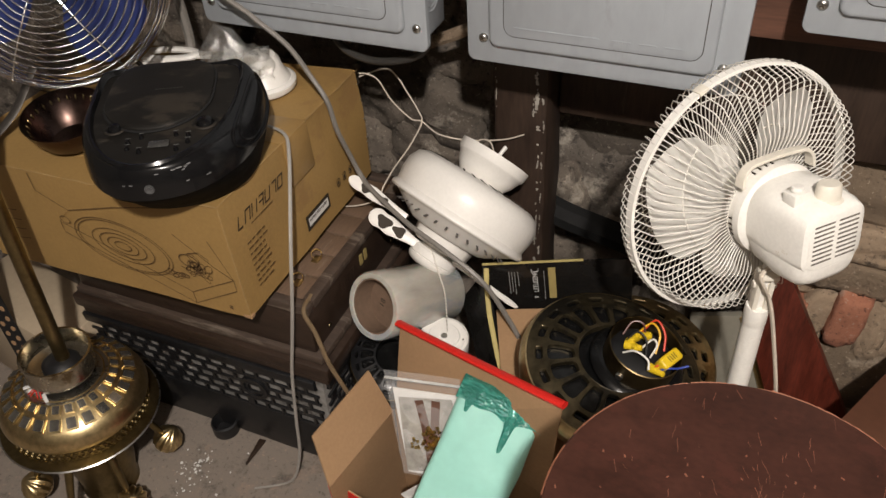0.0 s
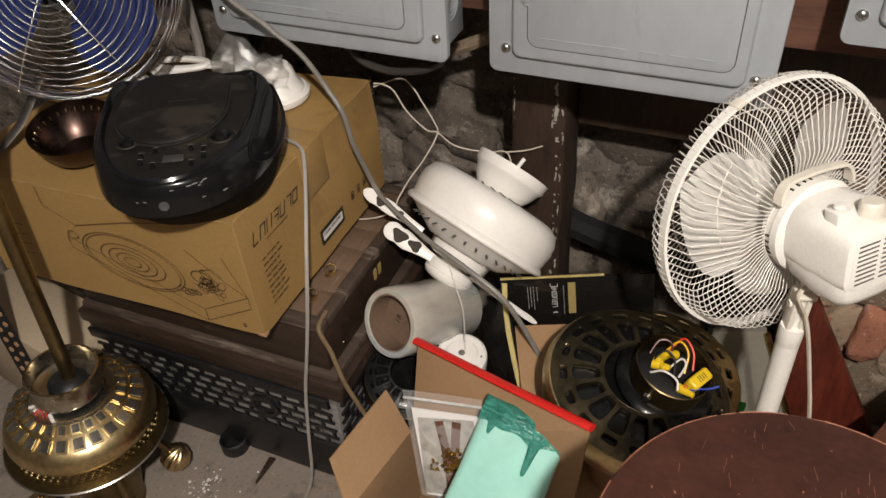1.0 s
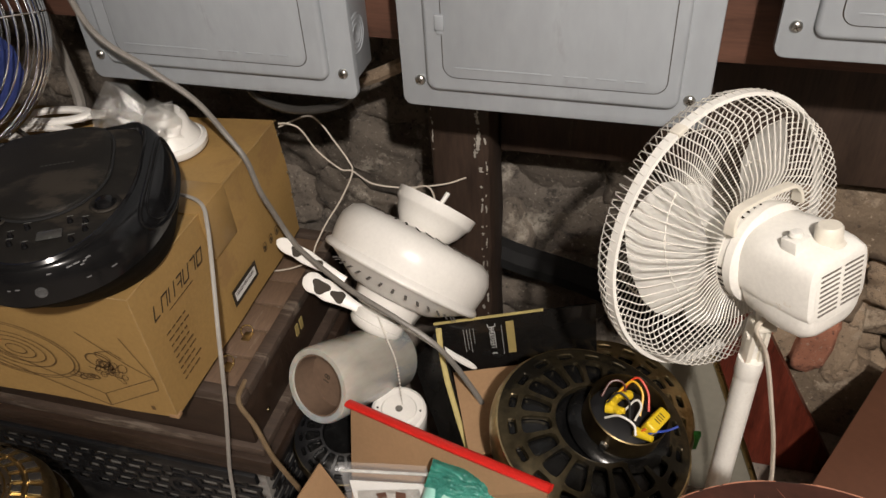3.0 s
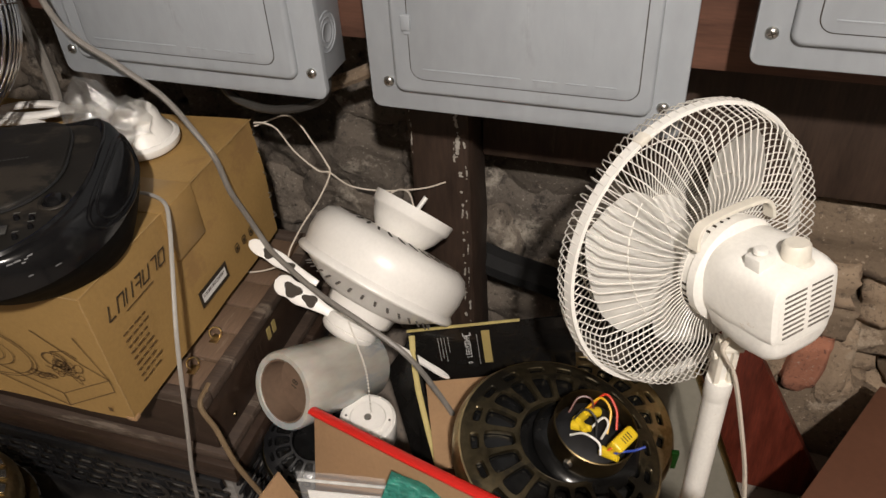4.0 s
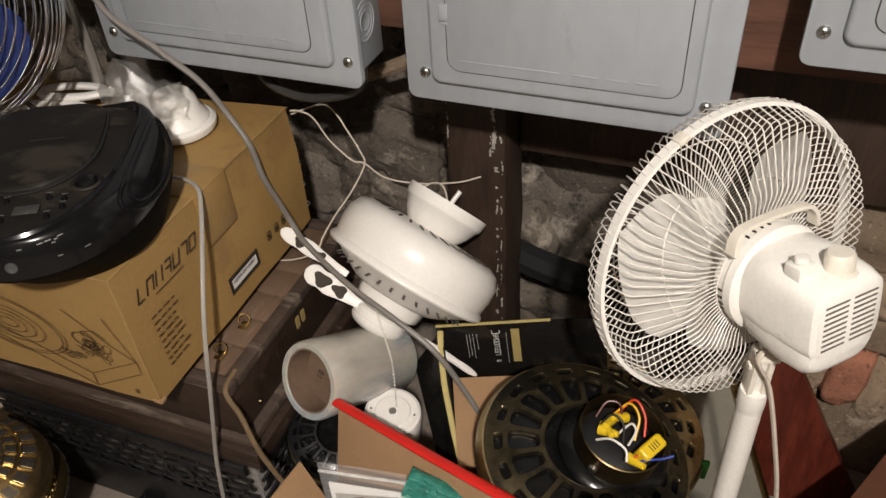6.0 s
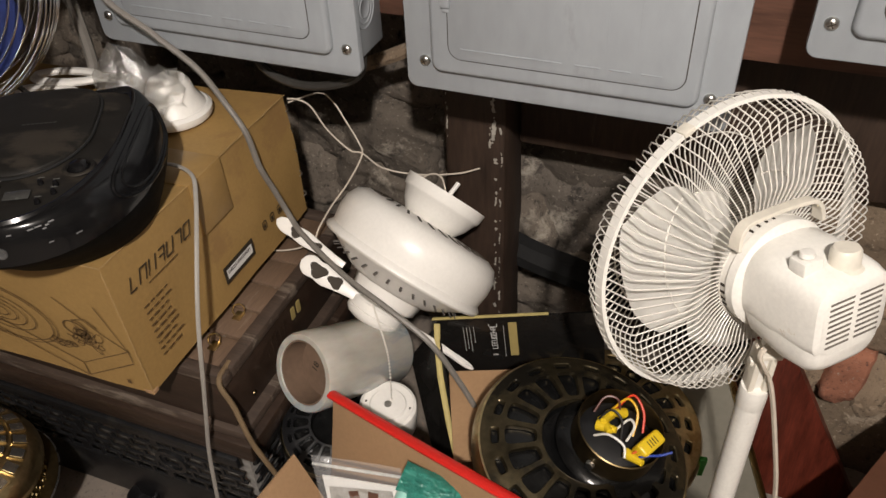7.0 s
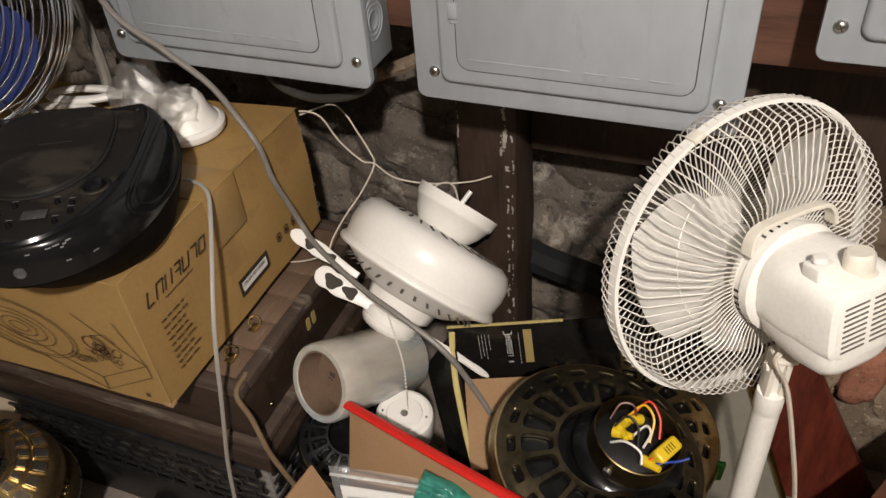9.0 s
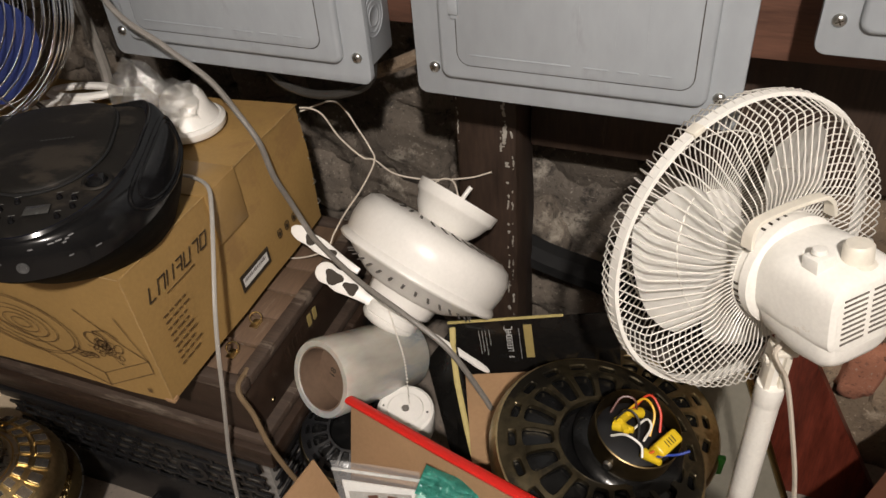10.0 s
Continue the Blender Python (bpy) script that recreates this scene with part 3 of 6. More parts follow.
def plastic_crate():
    """Black crate with a pierced front, tapering downwards."""
    t = thing("plastic_crate", "black plastic crate with pierced lattice sides under the cabinet", "crate", pose(-0.80, 1.08, FLOOR))
    H = 0.268
    def shell(x0, x1, y0, y1, inset):
        bm = bmesh.new()
        lo = [(x0 + inset, y0 + inset), (x1 - inset, y0 + inset), (x1 - inset, y1 - inset), (x0 + inset, y1 - inset)]
        hi = [(x0, y0), (x1, y0), (x1, y1), (x0, y1)]
        a = [bm.verts.new((*p, 0)) for p in lo]
        b = [bm.verts.new((*p, H)) for p in hi]
        bm.faces.new(a[::-1])
        for i in range(4):
            bm.faces.new((a[i], a[(i + 1) % 4], b[(i + 1) % 4], b[i]))
        bm.faces.new(b)
        return bm
    # added solid grey shell, so the lattice holes are paler than the bars
    part("inner_shell", shell(-0.283, 0.248, -0.196, 0.15, 0.02), GREY_LINER, t, smooth=False)
    # lattice bars on the front and the right side, in front of the paler inside
    lean = math.degrees(math.atan2(0.02, H))
    for name, m, L in (("lattice_front", pose(-0.022, -0.186, 0, 90 + lean, 0, 0), 0.53), ("lattice_side", pose(0.236, -0.026, 0, 90 + lean, 0, 90), 0.35)):
        bm = bmesh.new()
        merge(bm, block(-L / 2, L / 2, 0.0, 0.119, 0.004, 0.0095, 0.001))
        merge(bm, block(-L / 2, L / 2, 0.245, H, 0.004, 0.012, 0.001))
        rows, pitch = 5, 0.0250
        for r in range(rows + 1):
            yy = 0.120 + r * pitch
            merge(bm, block(-L / 2, L / 2, yy - 0.0030, yy + 0.0030, 0.004, 0.0085, 0.0008))
        n = int(L / 0.036)
        for r in range(rows):
            yy = 0.120 + r * pitch
            for k in range(n + 1):
                xx = -L / 2 + (k + 0.5 * (r % 2)) * 0.036
                if abs(xx) < L / 2:
                    wide = 0.0026 if k % 5 else 0.0075
                    merge(bm, block(xx - wide, xx + wide, yy, yy + pitch, 0.004, 0.0082))
        merge(bm, lathe([(0.030, 0.003), (0.030, 0.0115), (0.022, 0.0115), (0.022, 0.003)], 24), pose(L * 0.22, 0.185, 0))
        part(name, bm, BLACK_PLASTIC, t, m=m)
    return t


GREY_LINER = mat("mottled_grey_liner", (0.34, 0.325, 0.30), 0.8, vary=0.35, scale=14, bump=0.1, spots=(0.10, 0.09, 0.08), spot_scale=9, spot_at=0.56)
plastic_crate()


def printed_carton():
    w, d, h = 0.54, 0.426, 0.217
    t = thing("shipping_carton", "tan cardboard shipping carton printed with a turntable line drawing", "carton", pose(-0.598, 0.805, 0.503, 0, -2.0, 0))
    # local: x from -w to 0, y from 0 to d, z from 0 to h
    bm = block(-w, 0, 0, d, 0, h)
    bmesh.ops.subdivide_edges(bm, edges=bm.edges[:], cuts=14, use_grid_fill=True)
    for v in bm.verts:
        p = v.co
        if abs(p.y) < 1e-6 or abs(p.y - d) < 1e-6:
            v.co.y += 0.003 * noise.noise(p * 7)
        if p.x > -1e-6:
            v.co.x += 0.0035 * noise.noise(p * 8 + Vector((3, 1, 0)))
        if p.z > h - 1e-6:
            v.co.z += 0.003 * noise.noise(p * 6 + Vector((1, 5, 0))) - 0.004 * math.sin(math.pi * (p.x + w) / w)
    part("body", bm, CARDBOARD, t)
    # a slightly crushed lower corner and flap seams
    bm = bmesh.new()
    merge(bm, block(-0.014, 0.0010, -0.0010, 0.010, -0.003, 0.005, 0.0015))
    part("torn_corner", bm, CARD_BROWN, t, "frayed lower corner")
    bm = block(-w, -0.002, d / 2 - 0.0012, d / 2 + 0.0012, h - 0.003, h + 0.0006)
    # tape strip folded over the side
    tp = block(-0.09, 0.0012, 0.172, 0.246, h - 0.004, h + 0.0012, 0.0004)
    merge(tp, block(0.0, 0.0042, 0.174, 0.244, h * 0.62, h + 0.001, 0.0004))
    part("parcel_tape", tp, TAPE, t, "brown parcel tape folded over the edge")
    part("seam", bm, INK_AND_GAP, t)
    for k in range(5):
        s = sweep([(0.0, d - 0.004, 0.03 + k * 0.040), (0.002, d + 0.002, 0.032 + k * 0.04), (0.004, d - 0.006, 0.043 + k * 0.04)], 0.0012, 5)
        part("staple", s, STEEL, t)
    # rubbed paler corrugated edges
    rub = mat("rubbed_cardboard", (0.375, 0.242, 0.098), 0.75, vary=0.2, scale=30, bump=0.1)
    for p, q, sd in (((0.0, 0.0, 0.0), (0.0, 0.0, h), 1), ((-w, -0.001, h), (0.0, -0.001, h), 4), ((0.001, 0.0, h), (0.001, d, h), 9)):
        p, q = Vector(p), Vector(q)
        run = [p + (q - p) * (i / 60) + Vector((0.0010 * noise.noise(Vector((sd, i * 0.31, 0))), 0.0010 * noise.noise(Vector((sd, 5, i * 0.37))), 0.0015 * noise.noise(Vector((i * 0.4, sd, 2))) - (0.004 * math.sin(math.pi * i / 60) if sd == 4 else 0.0))) for i in range(61)]
        part("rubbed_edge", sweep(run, lambda u, sd=sd: 0.0010 + 0.0009 * noise.noise(Vector((sd, u * 23, 1))), 6), rub, t, "rubbed pale edge")
    side = Matrix(((0, 0, 1, 0.0048), (1, 0, 0, 0), (0, 1, 0, 0), (0, 0, 0, 1)))  # print x -> y, y -> z, on the right face
    front = Matrix(((1, 0, 0, 0), (0, 0, -1, -0.0042), (0, 1, 0, 0), (0, 0, 0, 1)))
    # maker's mark: seven slanted figures
    bm = bmesh.new()
    hh, sl = 0.021, 0.35
    x = 0.034
    for k, strokes in enumerate((("l", "b"), ("l", "t", "r"), ("l", "r"), ("t", "r", "m"), ("l", "b", "r"), ("t", "r"), ("l", "t", "b", "r"))):
        cx, ww, y = x + k * 0.0182, 0.0125, 0.168
        if "l" in strokes:
            rect_bar(bm, cx - ww / 2, y, 0.0022, hh, 0, sl)
        if "r" in strokes:
            rect_bar(bm, cx + ww / 2, y, 0.0022, hh, 0, sl)
        if "t" in strokes:
            rect_bar(bm, cx + sl * hh / 2, y + hh / 2 - 0.001, ww, 0.0022, 0.0002)
        if "m" in strokes:
            rect_bar(bm, cx, y, ww * 0.8, 0.0020, 0.0002)
        if "b" in strokes:
            rect_bar(bm, cx - sl * hh / 2, y - hh / 2 + 0.001, ww, 0.0022, 0.0002)
    part("printed_mark", bm, INK_AND_GAP, t, "dark printed maker's mark", smooth=False, m=side)
    bm = bmesh.new()
    rp = random.Random(7)
    rect_bar(bm, 0.085, 0.1495, 0.06, 0.0016)
    for r in range(9):
        y = 0.125 - r * 0.0105
        xx = 0.034
        while xx < 0.075:
            L = rp.uniform(0.006, 0.018)
            rect_bar(bm, xx + L / 2, y, L, 0.0024)
            xx += L + 0.003
    part("printed_text", bm, PRINT_BROWN, t, "small unreadable printed lines", smooth=False, m=side)
    for k in range(3):
        bm = bmesh.new()
        ribbon(rounded_rect(0.010, 0.014, 0.003, 2), 0.0016, True, bm)
        rect_bar(bm, 0, -0.001, 0.005, 0.007)
        part("handling_mark", bm, INK_AND_GAP, t, smooth=False, m=side @ Matrix.Translation((0.300 + 0.022 * k, 0.060, 0)))
    lab = part("barcode_label", prism([(0.185, 0.035), (0.262, 0.035), (0.262, 0.064), (0.185, 0.064)], 0, 0.0006), INK_AND_GAP, t, "white barcode label with dark border", smooth=False, m=side)
    bm = bmesh.new()
    rect_bar(bm, 0.2235, 0.0495, 0.066, 0.016, 0.001)
    part("label_paper", bm, PAPER, lab, smooth=False)
    bm = bmesh.new()
    xx = 0.194
    while xx < 0.252:
        ww = rp.uniform(0.0006, 0.0020)
        rect_bar(bm, xx, 0.0525, ww, 0.006, 0.0014)
        xx += ww + rp.uniform(0.0008, 0.0016)
    part("barcode", bm, INK_AND_GAP, lab, smooth=False)
    # turntable drawing on the front
    bm = bmesh.new()
    def ell(cx, cy, a, b, wd, tilt=-8):
        c, s = math.cos(radians(tilt)), math.sin(radians(tilt))
        ribbon([(cx + a * math.cos(k * math.pi / 24) * c - b * math.sin(k * math.pi / 24) * s, cy + a * math.cos(k * math.pi / 24) * s + b * math.sin(k * math.pi / 24) * c) for k in range(48)], wd, True, bm)
    for a in (0.095, 0.088, 0.060, 0.045, 0.030, 0.016):
        ell(-0.215, 0.098, a, a * 0.52, 0.0014)
    def line(*p):
        ribbon(p, 0.0016, False, bm)
    line((-0.36, 0.212), (-0.36, 0.178), (-0.305, 0.150), (-0.335, 0.122), (-0.10, 0.032), (-0.008, 0.080), (-0.035, 0.150))
    line((-0.305, 0.150), (-0.20, 0.178), (-0.090, 0.200))
    line((-0.10, 0.150), (-0.040, 0.100), (-0.008, 0.080))
    line((-0.335, 0.122), (-0.335, 0.100), (-0.10, 0.008), (-0.008, 0.058), (-0.008, 0.080))
    line((-0.10, 0.032), (-0.10, 0.008))
    ell(-0.322, 0.128, 0.010, 0.007, 0.0014)
    ell(-0.085, 0.100, 0.018, 0.012, 0.0022)
    ell(-0.075, 0.092, 0.010, 0.008, 0.003)
    line((-0.105, 0.085), (-0.060, 0.070), (-0.050, 0.085), (-0.075, 0.078))
    line((-0.085, 0.115), (-0.060, 0.122), (-0.045, 0.110))
    line((-0.145, 0.062), (-0.115, 0.056), (-0.095, 0.066), (-0.130, 0.070))
    rp2 = random.Random(15)
    for k in range(16):
        cx, cy = rp2.gauss(-0.078, 0.013), rp2.gauss(0.088, 0.010)
        ell(cx, cy, rp2.uniform(0.003, 0.012), rp2.uniform(0.002, 0.007), 0.0012, rp2.uniform(-60, 60))
    for k in range(5):
        ell(-0.130 + 0.007 * k, 0.064 + rp2.uniform(-0.004, 0.004), 0.006, 0.004, 0.0016, rp2.uniform(-40, 40))
    for k in range(4):
        line((-0.46 - 0.01 * k, 0.06 + k * 0.02), (-0.43, 0.064 + 0.02 * k))
    rect_bar(bm, -0.030, 0.018, 0.006, 0.008)
    part("printed_drawing", bm, PRINT_BROWN, t, "brown line drawing of a record player", smooth=False, m=front)
    return t


printed_carton()


# ---- pedestal fan ----
def pedestal_fan():
    C = Vector((0.067, 1.032, 0.752))
    back = Vector((0.712, -0.679, 0.181)).normalized()
    t = thing("pedestal_fan", "aged white pedestal fan with wire guard and yellowed motor", "fan", pose(0.127, 0.962, FLOOR))
    base = Matrix.Translation((-0.127, -0.962, -FLOOR))
    m = base @ axis(C, back, (0, 0, 1))   # local z to the back, x up
    R = 0.1665
    def wires(profile, n, r, twist=0.0):
        path = []
        for p, q in zip(profile, profile[1:]):
            path += [(p[0] + (q[0] - p[0]) * u, p[1] + (q[1] - p[1]) * u) for u in (0.0, 0.5)]
        path.append(profile[-1])
        L = len(path) - 1
        pts = [(rr * math.cos(twist * i / L), rr * math.sin(twist * i / L), zz) for i, (rr, zz) in enumerate(path)]
        first = part("guard_wire", sweep(pts, r, 5), WIRE_WHITE, t, m=m)
        for k in range(1, n):
            w = new("guard_wire", first.data)
            w.parent, w.matrix_local = t, m @ pose(0, 0, 0, 0, 0, 360 * k / n)
    wires([(R, 0.003), (R - 0.003, 0.012), (0.1575, 0.034), (0.154, 0.0375), (0.124, 0.047), (0.098, 0.0540), (0.092, 0.0545), (0.086, 0.0535), (0.072, 0.050), (0.058, 0.049)], 88, 0.00084, 0.0)
    wires([(R + 0.0025, 0.006), (R + 0.0045, -0.004), (R - 0.002, -0.024), (R - 0.020, -0.042), (0.10, -0.054), (0.042, -0.057)], 96, 0.00080, -0.05)
    for nm, r, z in (("rear_hub_ring", 0.059, 0.050), ("front_ring", 0.112, -0.0535), ("front_ring", 0.042, -0.058)):
        part(nm, lathe([(r - 0.001, z), (r, z + 0.001), (r + 0.001, z), (r, z - 0.001), (r - 0.001, z)], 64), WIRE_WHITE, t, m=m)
    part("guard_badge", lathe([(0, -0.064), (0.036, -0.062), (0.044, -0.056), (0.044, -0.053), (0, -0.053)], 32), FAN_WHITE, t, m=m)
    part("guard_clip", block(-0.003, 0.0035, -0.007, 0.007, -0.006, 0.009, 0.0015), CREAM_KNOB, t, "yellowed clip on the guard rim", m=m @ pose(0, 0, 0, 0, 0, 24) @ Matrix.Translation((R + 0.002, 0, 0)))
    part("guard_ring", lathe([(R - 0.001, -0.005), (R + 0.0035, -0.005), (R + 0.0035, 0.007), (R - 0.001, 0.007), (R - 0.001, -0.005)], 96), FAN_WHITE, t, "white guard rim band", m=m)
    # three broad blades
    for k in range(3):
        bm = bmesh.new()
        rows = []
        n_r, n_a = 10, 12
        for i in range(n_r + 1):
            r = 0.022 + (0.147 - 0.022) * i / n_r
            half = radians(22 + 24 * math.sin(math.pi * min(1, i / n_r * 0.85 + 0.1)))
            if i >= n_r - 1:
                half *= 0.86 if i == n_r - 1 else 0.6
            row = []
            for j in range(n_a + 1):
                u = -1 + 2 * j / n_a
                a = u * half + 0.12 * i / n_r
                row.append(bm.verts.new((r * math.cos(a), r * math.sin(a), 0.004 + 0.020 * u + 0.004 * u * u)))
            rows.append(row)
        for a, b in zip(rows, rows[1:]):
            for j in range(n_a):
                bm.faces.new((a[j], a[j + 1], b[j + 1], b[j]))
        bmesh.ops.solidify(bm, geom=bm.faces[:], thickness=0.0018)
        bl = part("blade", bm, BLADE_WHITE, t, m=m @ pose(0, 0, 0, 0, 0, 120 * k + 73))
        arc = [(0.094 * math.cos(u * 0.74 + 0.07), 0.094 * math.sin(u * 0.74 + 0.07), 0.0046 + 0.020 * u + 0.004 * u * u) for u in [-0.9 + 0.15 * j for j in range(13)]]
        part("blade_rib", sweep(arc, 0.0011, 6), WIRE_WHITE, bl, "grimy moulded rib")
    part("hub", lathe([(0, -0.034), (0.020, -0.032), (0.026, -0.02), (0.026, 0.024), (0, 0.024)], 32), FAN_WHITE, t, m=m)
    mm = m @ pose(0.002, 0, -0.009) @ Matrix.Diagonal((0.94, 0.95, 0.89, 1))
    # motor: collar, shell, lower shell, rear vents
    col = part("motor_collar", lathe([(0, 0.056), (0.058, 0.056), (0.0605, 0.060), (0.0605, 0.074), (0.0635, 0.077), (0.0635, 0.088), (0.058, 0.092), (0, 0.092)], 56), FAN_WHITE, t, m=mm)
    places = [pose(0.0607 * math.cos(math.pi * k / 20), 0.0607 * math.sin(math.pi * k / 20), 0, 0, 0, 9 * k + 90) for k in range(40) if k % 10 < 4]
    repeat_part("collar_slot", block(-0.0012, 0.0012, -0.0008, 0.0008, 0.061, 0.073), INK_AND_GAP, col, places)
    def shell(levels, seg=44):
        bm = bmesh.new()
        rings = []
        for z, up, dn, wd, e in levels:
            ring = []
            for k in range(seg):
                a = 2 * math.pi * k / seg
                c, s = math.cos(a), math.sin(a)
                x = math.copysign(abs(c) ** e, c) * (up if c > 0 else dn)
                y = math.copysign(abs(s) ** e, s) * wd
                ring.append(bm.verts.new((x, y, z)))
            rings.append(ring)
        for a, b in zip(rings, rings[1:]):
            for k in range(seg):
                bm.faces.new((a[k], a[(k + 1) % seg], b[(k + 1) % seg], b[k]))
        bm.faces.new(rings[0][::-1])
        bm.faces.new(rings[-1])
        return bm
    part("motor_housing", shell([(0.086, 0.052, 0.038, 0.053, 0.85), (0.095, 0.053, 0.039, 0.054, 0.62), (0.130, 0.051, 0.039, 0.053, 0.48), (0.172, 0.046, 0.039, 0.049, 0.42), (0.186, 0.042, 0.038, 0.046, 0.42), (0.190, 0.037, 0.034, 0.041, 0.45)]), FAN_WHITE, t, "white rounded motor housing", m=mm)
    part("lower_shell", shell([(0.092, -0.035, 0.056, 0.049, 0.7), (0.100, -0.036, 0.061, 0.0515, 0.6), (0.140, -0.036, 0.068, 0.0505, 0.52), (0.172, -0.036, 0.066, 0.0465, 0.46), (0.184, -0.036, 0.058, 0.043, 0.46), (0.1885, -0.036, 0.050, 0.039, 0.5)]), FAN_WHITE, t, m=mm)
    vent = mat("vent_shadow", (0.16, 0.14, 0.115), 0.8, bump=0)
    slot = None
    for k in range(9):
        for yy in (-0.0185, 0.0185):
            vm = mm @ Matrix.Translation((0.027 - k * 0.0064, yy, 0.1902))
            if slot is None:
                slot = part("vent_slot", block(-0.0010, 0.0010, -0.0150, 0.0150, -0.001, 0.0006), vent, t, m=vm)
            else:
                s2 = new("vent_slot", slot.data)
                s2.parent, s2.matrix_local = t, vm
    kb = lathe([(0, 0.024), (0.0125, 0.024), (0.0150, 0.021), (0.0155, 0.005), (0.0195, 0.003), (0.0195, 0), (0, 0)], 32)
    part("oscillation_knob", kb, CREAM_KNOB, t, "yellowed round knob", m=mm @ pose(0.041, -0.008, 0.162, 0, 90, 0))
    sw = part("switch_box", block(-0.011, 0.011, -0.012, 0.012, 0.0, 0.016, 0.002), FAN_WHITE, t, m=mm @ pose(0.043, 0.028, 0.148, 0, 90, 0))
    part("button", lathe([(0, 0.024), (0.007, 0.023), (0.008, 0.018), (0, 0.018)], 20), FAN_WHITE, sw)
    # carrying handle over the collar
    strap = smooth_path([(0.046, -0.056, 0.079), (0.060, -0.054, 0.079), (0.070, -0.047, 0.079), (0.0735, -0.036, 0.079), (0.0755, 0.0, 0.079), (0.0735, 0.036, 0.079), (0.070, 0.047, 0.079), (0.060, 0.054, 0.079), (0.046, 0.056, 0.079)], 5)
    bm = bmesh.new()
    rows = []
    for i, p in enumerate(strap):
        d = (strap[min(i + 1, len(strap) - 1)] - strap[max(i - 1, 0)]).normalized()
        o = Vector((d.y, -d.x, 0)) * 0.0024
        wd = 0.0085 - 0.002 * math.sin(math.pi * i / (len(strap) - 1))
        rows.append([bm.verts.new(p + o * a + Vector((0, 0, wd * b))) for a, b in ((-1, -1), (1, -1), (1, 1), (-1, 1))])
    for a, b in zip(rows, rows[1:]):
        for k in range(4):
            bm.faces.new((a[k], a[(k + 1) % 4], b[(k + 1) % 4], b[k]))
    bm.faces.new(rows[0])
    bm.faces.new(rows[-1])
    bmesh.ops.bevel(bm, geom=bm.edges[:], offset=0.0006, segments=1, affect="EDGES")
    part("handle", bm, CREAM_KNOB, t, "yellowed flat carrying handle", m=mm)
    # neck, clutch and pole
    top = base @ pose(0.147, 0.955, 0.0)
    nm = base @ pose(0.122, 0.958, 0, 0, 0, -69)
    part("clutch", block(-0.0060, 0.0060, -0.006, 0.006, 0.605, 0.712, 0.004, 3), FAN_WHITE, t, "aged plastic tilt bracket", m=nm)
    for sy in (-1, 1):
        part("clutch_cheek", prism(rounded_rect(0.021, 0.074, 0.010, 5), -0.003, 0.003, 0.0015), CREAM_KNOB, t, "yellowed bracket cheek", m=nm @ pose(0.0, sy * 0.0078, 0.658, 90, 0, 0))
    part("clutch_bolt", lathe([(0, 0.003), (0.005, 0.003), (0.006, 0.001), (0.006, 0), (0, 0)], 20), CREAM_KNOB, t, m=nm @ pose(0.0, -0.0108, 0.668, 90, 0, 0))
    part("cord_hook", block(-0.016, 0.004, -0.012, 0.012, 0.687, 0.693, 0.0015), CREAM_KNOB, t, "yellowed cord hook", m=nm @ pose(0.014, 0, 0))
    part("pole", sweep([(0.004, 0.0, 0.0), (-0.001, -0.002, 0.30), (-0.004, -0.004, 0.598)], 0.0148, 24), FAN_WHITE, t, "white steel pole", m=Matrix.Identity(4))
    part("pole_collar", lathe([(0.0150, 0.570), (0.0156, 0.572), (0.0158, 0.596), (0.0150, 0.600), (0.0, 0.600)], 28), FAN_WHITE, t, m=pose(-0.004, -0.004, 0))
    return t


fan = pedestal_fan()
part("power_cord", sweep(smooth_path([(0.128, 0.950, 0.712), (0.116, 0.938, 0.697), (0.122, 0.938, 0.680), (0.131, 0.945, 0.66), (0.140, 0.945, 0.635), (0.156, 0.945, 0.573), (0.177, 0.945, 0.48), (0.190, 0.945, 0.38), (0.197, 0.950, 0.20), (0.215, 0.955, FLOOR + 0.004)], 10), 0.0034, 8, flat=0.7), WHITE_CORD, fan, "cream flat power cord", m=pose(-0.127, -0.962, -FLOOR))


